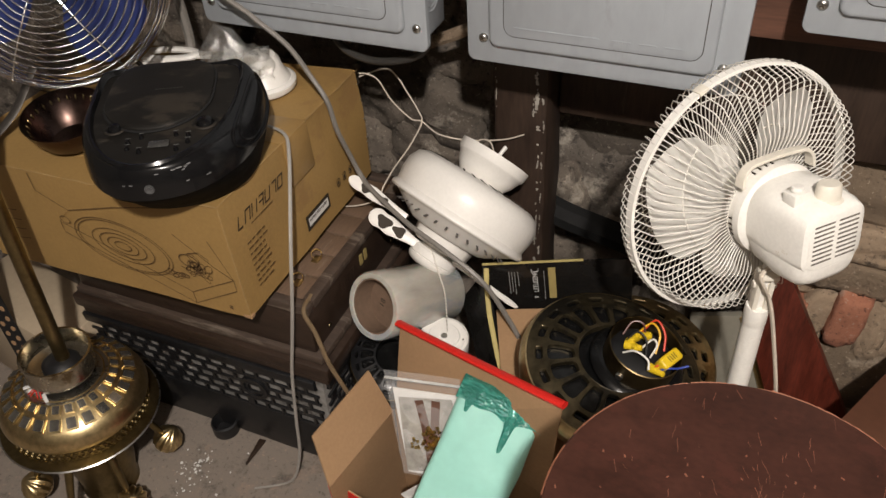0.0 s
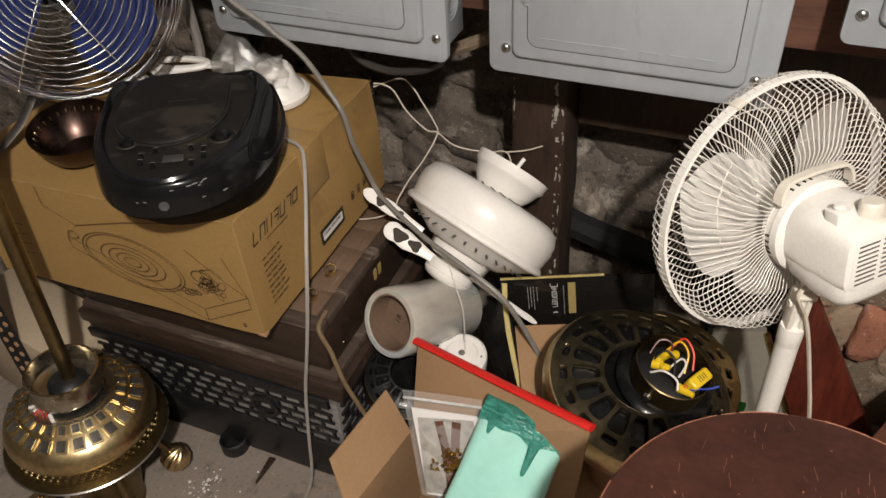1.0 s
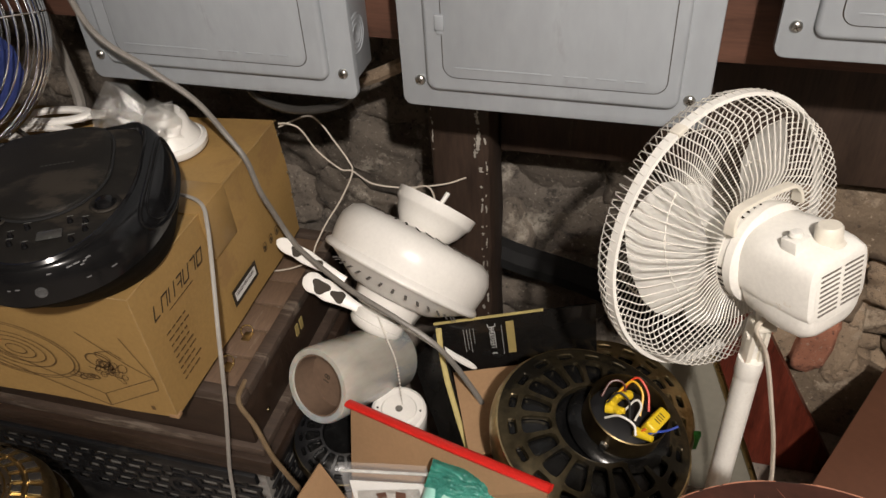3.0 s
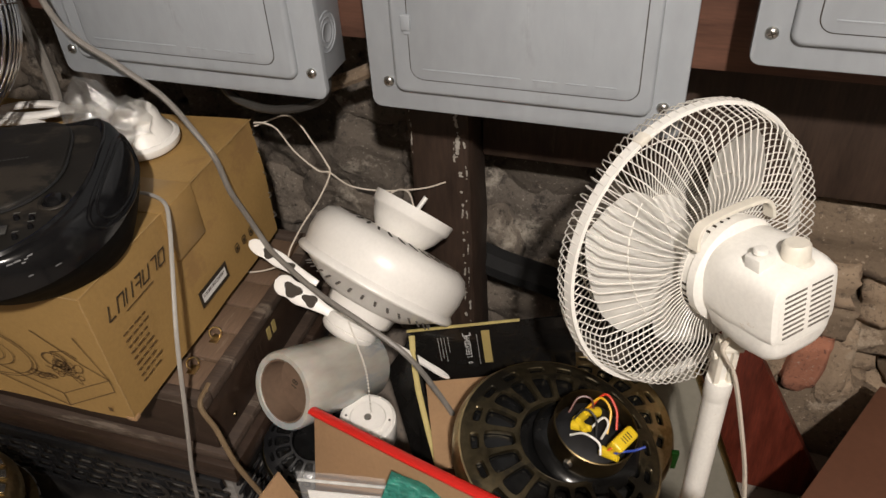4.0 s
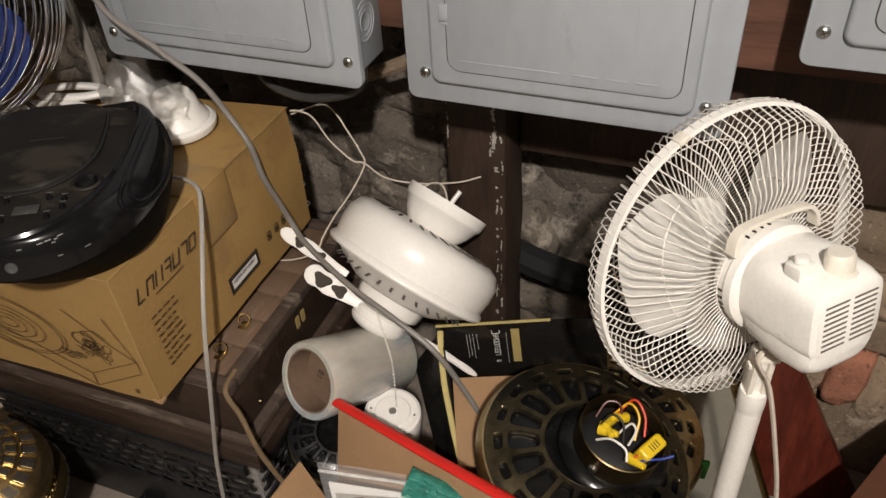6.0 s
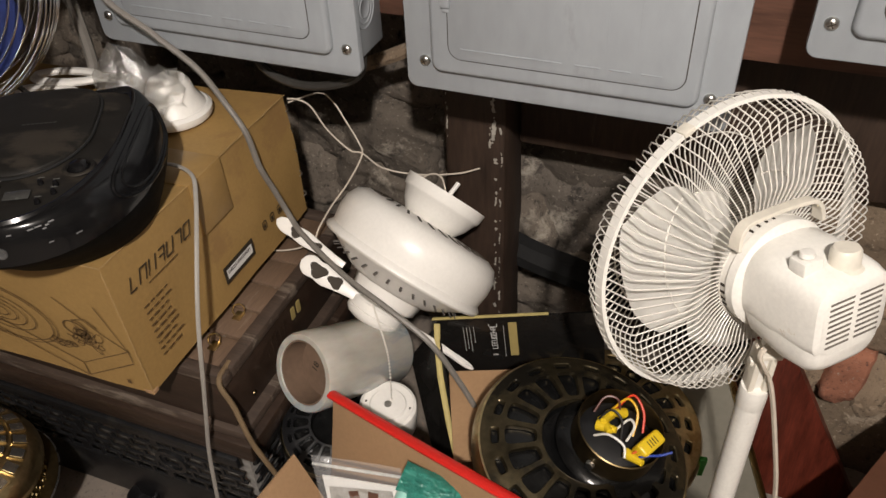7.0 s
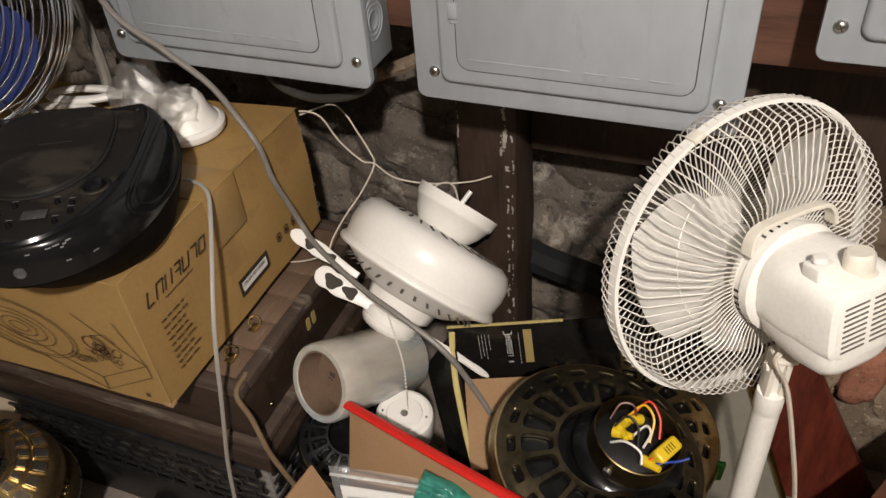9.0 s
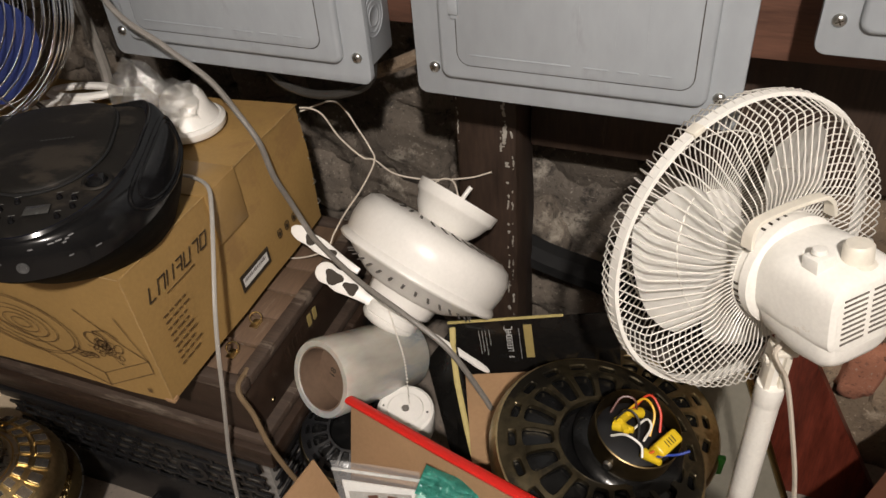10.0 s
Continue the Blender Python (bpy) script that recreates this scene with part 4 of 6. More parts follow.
# ---- round table ----
def round_table():
    t = thing("round_table", "small round table with worn red-brown painted top", "table", pose(0.135, 0.500, FLOOR))
    zt = 0.79 - FLOOR
    part("tabletop", lathe([(0, zt), (0.165, zt), (0.1672, zt - 0.002), (0.1675, zt - 0.012), (0.165, zt - 0.018), (0, zt - 0.018)], 96), TABLE_RED, t, "round top with scratched red-brown paint")
    bm = bmesh.new()
    rr = random.Random(3)
    for k in range(150):
        a = rr.uniform(0, 2 * math.pi)
        L = rr.uniform(0.004, 0.035)
        n = max(3, int(L / 0.003))
        sweep([(0.1664 * math.cos(a + L * 6 * i / n), 0.1664 * math.sin(a + L * 6 * i / n), zt - 0.0016 + rr.uniform(-0.0005, 0.0003)) for i in range(n + 1)], rr.uniform(0.0006, 0.0014), 4, bm)
    part("worn_rim", bm, BARE_WOOD, t, "bare wood showing along the rim")
    bm = bmesh.new()
    for k in range(230):
        if k < 130:
            p = Vector((rr.gauss(0.005, 0.018), rr.uniform(-0.15, 0.10) if rr.random() < 0.5 else rr.gauss(-0.02, 0.04), 0))
        else:
            r, a = 0.160 * math.sqrt(rr.uniform(0.1, 1)), rr.uniform(0, 2 * math.pi)
            p = Vector((r * math.cos(a), r * math.sin(a), 0))
        if p.length > 0.160:
            continue
        tilt = rr.gauss(1.75, 0.22)
        q = Vector((math.cos(tilt), math.sin(tilt), 0))
        L, wd = (rr.uniform(0.003, 0.016), rr.uniform(0.0002, 0.0005)) if rr.random() < 0.7 else (rr.uniform(0.0012, 0.0035), rr.uniform(0.0008, 0.0018))
        side_step = Vector((rr.uniform(-1, 1) * 0.0006, 0, 0))
        ribbon([p, p + q * L * 0.3 + side_step, p + q * L * 0.7 - side_step, p + q * L], wd, False, bm, zt + 0.0006)
    tagged(part("scratches", bm, mat("scratched_wood", (0.24, 0.095, 0.055), 0.7, vary=0.4, scale=60, bump=0.05), t, "pale scratches"), kind="stuff")
    part("pedestal", lathe([(0.03, zt - 0.018), (0.022, zt - 0.08), (0.018, 0.30), (0.026, 0.10), (0.09, 0.02), (0.10, 0.0), (0, 0)], 32), TABLE_RED, t)
    return t


round_table()


# ---- boombox ----
def boombox():
    t = thing("cd_boombox", "black portable CD boombox with dusty lid, tilted on a carton", "boombox", pose(-0.707, 0.880, 0.720, 0, 0, 28))
    # local: x to the sides, y to the back; the front is undercut
    slope, deck = 0.03, 0.122
    tilt = math.degrees(math.atan(slope))
    def outline(a):
        """The widest line of the body and the edge of the deck, at an angle round it."""
        c, sn = math.cos(a), math.sin(a)
        if sn < 0:
            wide = Vector((-0.002 + (0.134 if c > 0 else 0.117) * math.copysign(abs(c) ** 0.92, c), -0.186 * abs(sn) ** 0.95))
            edge = Vector((-0.003 + (0.105 if c > 0 else 0.100) * c, -0.177 * abs(sn)))
        else:
            wide = Vector((-0.002 + (0.134 if c > 0 else 0.117) * math.copysign(abs(c) ** 0.60, c), 0.092 * abs(sn) ** 0.60))
            y = 0.088 * abs(sn) ** 0.45
            edge = Vector((-0.003 + ((0.105 if c > 0 else 0.100) + 0.08 * y) * math.copysign(abs(c) ** 0.40, c), y))
        return wide, edge
    def skin(a, u, lift=0.0):
        """A point of the outer skin, from its widest line (u = 0) to the edge of the deck (u = 1)."""
        wide, edge = outline(a)
        ph = u * math.pi / 2
        across = min(1.0, abs(edge.x + 0.003) / 0.100)
        top = deck + slope * edge.y + max(0.0, edge.y / 0.088) ** 2 * (0.007 * across ** 6 - 0.006 * (1 - across ** 3))
        k = max(0.0, math.cos(ph)) ** 0.85
        p = edge + (wide - edge) * k
        q = Vector((p.x, p.y, 0.072 + (top - 0.072) * math.sin(ph) ** 1.05))
        out = Vector((wide.x - edge.x, wide.y - edge.y, 0)).normalized()
        return q + (out * math.cos(ph) + Vector((0, 0, 1)) * math.sin(ph)) * lift
    seg = 96
    bm = bmesh.new()
    rings = []
    for fx, fy, z in ((0.76, 0.54, 0.0), (0.82, 0.60, 0.004), (0.88, 0.70, 0.022), (0.94, 0.83, 0.044), (0.985, 0.95, 0.062)):
        ring = []
        for k in range(seg):
            wide = outline(2 * math.pi * k / seg)[0]
            ring.append(bm.verts.new((wide.x * fx, wide.y * (fy if wide.y < 0 else 0.98), z)))
        rings.append(ring)
    rings.append([bm.verts.new(skin(2 * math.pi * k / seg, 0.0, -0.0008)) for k in range(seg)])
    for a, b in zip(rings, rings[1:]):
        for k in range(seg):
            bm.faces.new((a[k], a[(k + 1) % seg], b[(k + 1) % seg], b[k]))
    bm.faces.new(rings[0][::-1])
    part("lower_shell", bm, mat("matt_black_plastic", (0.006, 0.006, 0.006), 0.7, vary=0.2, scale=60, fine=300, bump=0.1, ior=1.15), t, "matt black lower shell")
    bm = bmesh.new()
    rings = []
    for i in range(13):
        rings.append([bm.verts.new(skin(2 * math.pi * k / seg, i / 12)) for k in range(seg)])
    for f, dz in ((0.985, 0.0034), (0.968, 0.0030), (0.945, -0.0028), (0.93, -0.0045)):
        ring = []
        for k in range(seg):
            p = skin(2 * math.pi * k / seg, 1.0)
            ring.append(bm.verts.new((-0.003 + (p.x + 0.003) * f, p.y * f, p.z + dz)))
        rings.append(ring)
    for a, b in zip(rings, rings[1:]):
        for k in range(seg):
            bm.faces.new((a[k], a[(k + 1) % seg], b[(k + 1) % seg], b[k]))
    part("body", bm, GLOSS_BLACK, t, "glossy black rounded body with a raised lip")
    bm = bmesh.new()
    rings = []
    for f in (0.95, 0.80, 0.60, 0.40, 0.20):
        ring = []
        for k in range(seg):
            e = outline(2 * math.pi * k / seg)[1]
            y = e.y * f
            ring.append(bm.verts.new((-0.003 + (e.x + 0.003) * f, y, deck + slope * y - 0.0035 + 0.004 * (1 - f))))
        rings.append(ring)
    for a, b in zip(rings, rings[1:]):
        for k in range(seg):
            bm.faces.new((a[k], a[(k + 1) % seg], b[(k + 1) % seg], b[k]))
    bm.faces.new(rings[-1])
    part("top_panel", bm, DUSTY_BLACK, t, "dusty sloping top deck")
    # round lid with a straight rear edge
    def lid_ring(f, z):
        ring = []
        for k in range(72):
            c, sn = math.cos(2 * math.pi * k / 72), math.sin(2 * math.pi * k / 72)
            ring.append((0.074 * f * c, 0.084 * f * sn, z) if sn < 0 else (0.074 * f * math.copysign(abs(c) ** 0.5, c), 0.097 * f * sn ** 0.5, z))
        return ring
    bm = bmesh.new()
    rings = [[bm.verts.new(p) for p in lid_ring(f, z)] for f, z in ((1.0, -0.006), (1.0, 0.0030), (0.985, 0.0046), (0.90, 0.0064), (0.70, 0.0082), (0.45, 0.0092), (0.2, 0.0096))]
    for a, b in zip(rings, rings[1:]):
        for k in range(72):
            bm.faces.new((a[k], a[(k + 1) % 72], b[(k + 1) % 72], b[k]))
    bm.faces.new(rings[-1])
    lid = part("cd_lid", bm, DUSTY_BLACK, t, "round dusty CD lid", m=pose(-0.009, -0.010, deck + 0.0005, tilt, 0, 0))
    groove = sweep([(x, y, -0.0002) for x, y, z in lid_ring(1.012, 0)], 0.0017, 6, closed=True)
    part("lid_groove", groove, PIPE_BLACK, lid)
    bm = bmesh.new()
    for k in range(8):
        rect_bar(bm, -0.003 + 0.005 * k, 0.008, 0.0038, 0.0026, 0.0099)
    part("lid_mark", bm, mat("grey_print", (0.040, 0.038, 0.035), 0.6, bump=0), lid, "faint grey mark", smooth=False)
    for xx, yy, rd in ((-0.056, -0.082, 0.0095), (0.064, -0.084, 0.0115)):
        z = deck + slope * yy + 0.0005
        dial = part("dial_surround", lathe([(rd * 1.55, 0.0), (rd * 1.45, 0.0016), (rd * 1.2, 0.0014), (rd * 1.1, -0.001)], 36), DUSTY_BLACK, t, m=pose(xx, yy, z, tilt, 0, 0))
        part("knob", lathe([(0, 0.0075), (rd * 0.45, 0.0070), (rd * 0.80, 0.0052), (rd, -0.001), (rd * 1.15, -0.0015)], 32), GLOSS_BLACK, dial, "glossy black dial")
    part("display", block(-0.0135, 0.0135, -0.0075, 0.0075, 0, 0.0018, 0.0008), mat("lcd_grey", (0.055, 0.055, 0.052), 0.25, bump=0), t, "small grey display", m=pose(0.009, -0.125, deck - slope * 0.125 - 0.0008, tilt, 0, 0))
    pale = mat("grey_print_small", (0.20, 0.20, 0.19), 0.6, bump=0)
    for bx, by in ((-0.017, -0.105), (-0.033, -0.115), (-0.032, -0.129), (-0.015, -0.138), (0.028, -0.105), (0.045, -0.110), (0.046, -0.124), (0.033, -0.139)):
        z = deck + slope * by
        b = part("button", lathe([(0, 0.0030), (0.0025, 0.0026), (0.0036, -0.002), (0, -0.002)], 16), GLOSS_BLACK, t, m=pose(bx, by, z - 0.0002, tilt, 0, 0))
        bm = bmesh.new()
        rect_bar(bm, 0.0, 0.0062, 0.0070, 0.0011, 0.0016)
        part("button_legend", bm, pale, b, smooth=False)
    # oval speaker moulding on the side pod
    mid = -0.12
    for grow, rr, lift in ((1.0, 0.0026, 0.0002), (0.80, 0.0014, 0.0001)):
        loop = [skin(mid + grow * 0.52 * math.cos(2 * math.pi * k / 48), 0.44 + grow * 0.40 * math.sin(2 * math.pi * k / 48), lift) for k in range(48)]
        part("speaker_rim", sweep(loop, rr, 8, closed=True), GLOSS_BLACK, t, "moulded oval speaker rim")
    # small marks and a socket on the front
    light = mat("light_print", (0.15, 0.15, 0.15), 0.5, bump=0)
    for a, u, L in ((-1.30, 0.62, 0.006), (-1.24, 0.63, 0.007), (-1.18, 0.60, 0.004), (-1.14, 0.64, 0.006), (-1.21, 0.55, 0.004), (-1.46, 0.60, 0.005), (-1.22, 0.28, 0.005), (-1.72, 0.36, 0.005), (-1.80, 0.34, 0.004), (-1.02, 0.24, 0.007)):
        p, q, r = skin(a, u, 0.0008), skin(a + 0.01, u, 0.0008), skin(a, u + 0.02, 0.0008)
        bm = bmesh.new()
        rect_bar(bm, 0, 0, L, 0.0016)
        part("front_mark", bm, light, t, smooth=False, m=axis(p, (q - p).cross(r - p), q - p))
    p, q, r = skin(-1.56, 0.26, 0.0002), skin(-1.55, 0.26, 0.0002), skin(-1.56, 0.28, 0.0002)
    part("headphone_socket", lathe([(0.0, 0.0004), (0.0034, 0.0004), (0.0042, 0.0014), (0.0062, 0.0010), (0.0066, -0.001)], 24), mat("socket_grey", (0.08, 0.08, 0.08), 0.3, bump=0), t, "small round socket", m=axis(p, (q - p).cross(r - p), q - p))
    return t


box_radio = boombox()
part("power_cord", sweep(smooth_path([(-0.690, 0.975, 0.740), (-0.655, 0.995, 0.734), (-0.632, 1.0, 0.732), (-0.602, 0.990, 0.7285), (-0.584, 0.965, 0.712), (-0.563, 0.920, 0.672), (-0.545, 0.875, 0.622), (-0.540, 0.852, 0.570), (-0.545, 0.843, 0.510), (-0.558, 0.838, 0.430), (-0.574, 0.835, 0.340), (-0.586, 0.830, 0.220), (-0.594, 0.825, 0.126), (-0.608, 0.812, 0.060), (-0.630, 0.800, FLOOR + 0.008), (-0.68, 0.77, FLOOR + 0.007)], 10), 0.0031, 8, flat=0.7), mat("light_grey_cord", (0.33, 0.31, 0.28), 0.4, vary=0.1, bump=0.02), box_radio, "light grey power cord", m=pose(-0.707, 0.880, 0.720, 0, 0, 28).inverted())


# ---- white ceiling fan motor leaning against the post ----
VENT_GREY = mat("vent_grey", (0.11, 0.10, 0.09), 0.8, bump=0)


def white_ceiling_fan():
    ax = Vector((0.335, 0.675, 0.655)).normalized()
    C = Vector((-0.389, 1.149, 0.496))
    t = thing("ceiling_fan_motor", "white ceiling fan motor lying tilted against a post", "ceiling fan", axis(C, ax, (1, 0, -0.4)))
    part("housing", lathe([(0.095, 0.004), (0.128, 0.002), (0.1345, -0.002), (0.137, 0.001), (0.1365, 0.006), (0.131, 0.012), (0.1345, 0.035), (0.133, 0.055), (0.124, 0.072), (0.108, 0.080), (0.06, 0.083), (0.0, 0.084)], 72), WHITE_ENAMEL, t, "smooth white rounded motor housing")
    # vents are dark slabs; the shade inside is only their colour
    repeat_part("top_vent", prism(rounded_rect(0.026, 0.0036, 0.0015, 2), 0, 0.0012), INK_AND_GAP, t, [pose(0, 0, 0, 0, 0, 12 * k) @ pose(0.095, 0, 0.0812, 0, 7, 28) for k in range(30)], "dark slanted vent slot")
    part("lower_plate", lathe([(0.0, -0.034), (0.070, -0.034), (0.080, -0.029), (0.128, 0.0), (0.128, 0.004), (0, 0.004)], 64), WHITE_ENAMEL, t)
    repeat_part("lower_vent", prism(rounded_rect(0.020, 0.0042, 0.0016, 2), 0, 0.001), VENT_GREY, t, [pose(0, 0, 0, 0, 0, 360 * k / 32) @ pose(0.105, 0, -0.0142, 180, 31, 0) for k in range(32)], "dark lower vent slot")
    part("flywheel", lathe([(0.0, -0.060), (0.050, -0.060), (0.055, -0.056), (0.057, -0.046), (0.060, -0.030), (0, -0.030)], 10), WHITE_ENAMEL, t)
    sw = part("switch_housing", lathe([(0, -0.100), (0.030, -0.0995), (0.039, -0.096), (0.0445, -0.089), (0.0450, -0.085), (0.0438, -0.0835), (0.0455, -0.082), (0.0455, -0.070), (0.042, -0.066), (0.030, -0.064), (0.030, -0.056), (0, -0.056)], 48), WHITE_ENAMEL, t, "white round switch housing")
    for a in (0, 2.2, 4.2):
        part("screw_hole", lathe([(0, 0.001), (0.002, 0.001), (0.002, 0)], 10), INK_AND_GAP, sw, m=pose(0.026 * math.cos(a), 0.026 * math.sin(a), -0.0998, 180, 0, 0))
    cup = part("canopy", lathe([(0.020, 0.080), (0.030, 0.084), (0.044, 0.094), (0.055, 0.109), (0.0625, 0.126), (0.0655, 0.128), (0.067, 0.132), (0.0685, 0.147), (0.066, 0.147), (0.064, 0.132), (0.052, 0.112), (0.0, 0.098)], 56), WHITE_ENAMEL, t, "white bell-shaped ceiling canopy", m=pose(-0.002, 0.0, -0.011))
    part("hanger_rod", sweep([(0, 0, 0.096), (0.004, 0, 0.15), (0.006, 0.0, 0.170)], 0.004, 10), WHITE_ENAMEL, cup)
    # blade irons
    def iron(length=0.125, wd=0.046):
        bm = bmesh.new()
        out = []
        n = 26
        for i in range(n):
            u = i / (n - 1)
            e = u ** 0.6 if u > 0 else 0.0
            hw = 0.5 * wd * (0.42 + 0.58 * min(1.0, e / 0.55) ** 1.5 - 0.12 * math.exp(-((e - 0.72) / 0.07) ** 2))
            if e > 0.82:
                hw *= math.sqrt(max(0.0, 1 - ((e - 0.82) / 0.18) ** 2))
            out.append((0.070 + length * e, hw))
        out = out[:-1] + [(0.070 + length, 0.0004)]
        outline = out + [(x, -y) for x, y in reversed(out)]
        return prism(outline, -0.030, -0.025, 0.0015)
    inv = axis(C, ax, (1, 0, -0.4)).inverted()
    for p, q, wd, nn in (((-0.573, 1.105, 0.583), (-0.462, 1.100, 0.522), 0.024, (0.25, -0.62, 0.74)), ((-0.530, 1.090, 0.524), (-0.436, 1.085, 0.476), 0.034, (0.30, -0.62, 0.72)), ((-0.258, 1.080, 0.374), (-0.372, 1.085, 0.455), 0.0105, (0.45, -0.10, 0.88))):
        p, q = Vector(p), Vector(q)
        im = inv @ axis(q, nn, p - q)
        L = (p - q).length
        ir = part("blade_iron", iron(L, wd), WHITE_ENAMEL, t, "white scrolled blade iron", m=im @ Matrix.Translation((-0.070, 0, 0.0275)))
        if wd < 0.015:
            continue
        for j, xx in enumerate((0.40, 0.70)):
            lobe = []
            for k in range(20):
                a = k * math.pi / 10
                r = wd * (0.27 + 0.05 * j) * (1 + 0.20 * math.cos(3 * a + 1.5 * j))
                lobe.append((0.070 + L * xx + 1.35 * r * math.cos(a), r * math.sin(a)))
            # solid dark lobe painted as the shade of an opening
            part("cutout", prism(lobe, -0.0308, -0.0242), INK_AND_GAP, ir, "dark scrolled cut-out")
    return t


white_ceiling_fan()


# ---- brass ceiling fan standing on the floor ----
def brass_ceiling_fan():
    t = thing("brass_ceiling_fan", "ornate brass ceiling fan motor standing upright on the floor", "ceiling fan", axis((-0.968, 0.689, FLOOR), (0.045, 0.03, 1)) @ Matrix.Diagonal((0.975, 0.975, 1, 1)))
    F = FLOOR
    part("housing", lathe([(0.060, 0.340), (0.064, 0.344), (0.080, 0.339), (0.112, 0.322), (0.124, 0.309), (0.1300, 0.294), (0.1300, 0.286), (0.127, 0.279), (0.122, 0.278), (0.060, 0.278)], 72), BRASS, t, "polished brass upper housing", m=pose(0, 0, -F))
    part("filigree_band", lathe([(0.119, 0.280), (0.122, 0.277), (0.122, 0.250), (0.119, 0.246), (0.10, 0.245)], 72), DARK_BRASS, t, m=pose(0, 0, -F))
    bm = bmesh.new()
    for k in range(60):
        a = 6 * k
        for j, z in enumerate((0.253, 0.263, 0.273)):
            merge(bm, lathe([(0.0046, 0.0), (0.0052, 0.0022), (0.0036, 0.0026), (0.0028, 0.0)], 6), pose(0, 0, 0, 0, 0, a + 3 * (j % 2)) @ pose(0.122, 0, z, 0, 90, 0))
    tagged(part("filigree", bm, DARK_BRASS, t, "pierced scroll band", m=pose(0, 0, -F)), kind="stuff")
    part("lower_plate", lathe([(0.0, 0.252), (0.128, 0.252), (0.141, 0.250), (0.1425, 0.247), (0.140, 0.243), (0.115, 0.226), (0.07, 0.215), (0, 0.215)], 72), DARK_BRASS, t, m=pose(0, 0, -F))
    part("plate_edge", lathe([(0.1415, 0.2455), (0.1437, 0.2475), (0.1415, 0.2495)], 84), STEEL, t, "bright plate edge", m=pose(0, 0, -F))
    ring = part("canopy_ring", lathe([(0.050, 0.372), (0.058, 0.374), (0.0605, 0.380), (0.0585, 0.386), (0.0590, 0.412), (0.0612, 0.414), (0.0612, 0.4185), (0.0570, 0.4185), (0.0560, 0.412), (0.0555, 0.386), (0.045, 0.380), (0, 0.378)], 56), PEWTER, t, "silvery worn collar ring round the rod", m=pose(-0.002, -0.002, -F - 0.016))
    part("top_plate", lathe([(0.0, 0.346), (0.072, 0.343), (0.074, 0.338), (0, 0.338)], 48), STEEL, t, "dull steel top plate", m=pose(0, 0, -F))
    part("rod", sweep([(0.004, 0.004, 0.335), (0.004, 0.004, 0.60), (0.006, 0.004, 1.05)], 0.0125, 20), DARK_BRASS, t, "tall brass downrod")
    part("rubber_bush", lathe([(0.034, 0.378), (0.033, 0.392), (0.022, 0.402), (0.013, 0.404), (0, 0.404)], 28), BLACK_PLASTIC, t, m=pose(0.0, 0.0, -F - 0.018))
    part("switch_hub", lathe([(0.058, 0.224), (0.062, 0.20), (0.060, 0.10), (0.052, 0.045), (0.056, F + 0.002), (0, F + 0.002)], 40), DARK_BRASS, t, m=pose(0, 0, -F))
    # mirrored windows in two rings, each with a brass frame
    frame_bm = prism(rounded_rect(0.0175, 0.0150, 0.0015, 2), -0.001, 0.0018)
    me_frame = bpy.data.meshes.new("window_frame")
    frame_bm.to_mesh(me_frame)
    frame_bm.free()
    me_frame.materials.append(BRASS)
    pane_bm = prism(rounded_rect(0.0135, 0.0110, 0.001, 2), 0.0, 0.0026)
    me_pane = bpy.data.meshes.new("mirror_pane")
    pane_bm.to_mesh(me_pane)
    pane_bm.free()
    me_pane.materials.append(MIRROR)
    for r, z, n, s in ((0.0810, 0.3395, 24, 1.05), (0.1045, 0.3270, 24, 1.42)):
        for k in range(n):
            m = pose(0, 0, -F) @ pose(0, 0, 0, 0, 0, 360 * k / n) @ pose(r, 0, z, 0, 28, 0) @ Matrix.Diagonal((s, s, 1, 1))
            f = new("window_frame", me_frame)
            f.parent, f.matrix_local = t, m
            p = new("mirror_pane", me_pane)
            p.parent, p.matrix_local = f, Matrix.Identity(4)
    bm = bmesh.new()
    for k, (c, L) in enumerate((((-0.02, -0.055), 20), ((0.01, -0.060), -30), ((-0.035, -0.05), 50))):
        merge(bm, prism(rounded_rect(0.022, 0.006, 0.001, 2), 0.3455, 0.3475), pose(c[0], c[1], 0.0, 0, 0, L))
    part("label_scrap", bm, PAPER, t, "torn paper scraps", m=pose(0, 0, -F))
    bm = sweep(smooth_path([(0.0, -0.066, 0.348), (-0.012, -0.058, 0.358), (-0.022, -0.066, 0.348)], 5), 0.0010, 6)
    sweep(smooth_path([(0.006, -0.064, 0.348), (-0.006, -0.056, 0.360), (-0.016, -0.068, 0.348)], 5), 0.0010, 6, bm)
    part("red_wire", bm, RED_PRINT, t, m=pose(0, 0, -F))
    # blade arms with ribbed ball ends
    for a in (48, -25, -75, -130, 170):
        am = pose(0, 0, 0, 0, 0, a)
        arm = part("blade_arm", sweep(smooth_path([(0.055, 0, 0.185), (0.085, 0.0, 0.160), (0.104, 0, 0.120), (0.118, 0, 0.085)], 5), lambda u: 0.010 - 0.004 * u, 10), DARK_BRASS, t, "curved brass arm", m=am)
        ball = lathe([(0, -0.032), (0.004, -0.030), (0.005, -0.027), (0.012, -0.025), (0.022, -0.014), (0.0255, 0.0), (0.022, 0.013), (0.013, 0.021), (0.008, 0.026), (0, 0.028)], 60)
        for v in ball.verts:
            th = math.atan2(v.co.y, v.co.x)
            k = 1.12 * (1 + 0.07 * math.cos(12 * th) * min(1, math.hypot(v.co.x, v.co.y) / 0.015))
            v.co = Vector((v.co.x * k, v.co.y * k, v.co.z * 1.08))
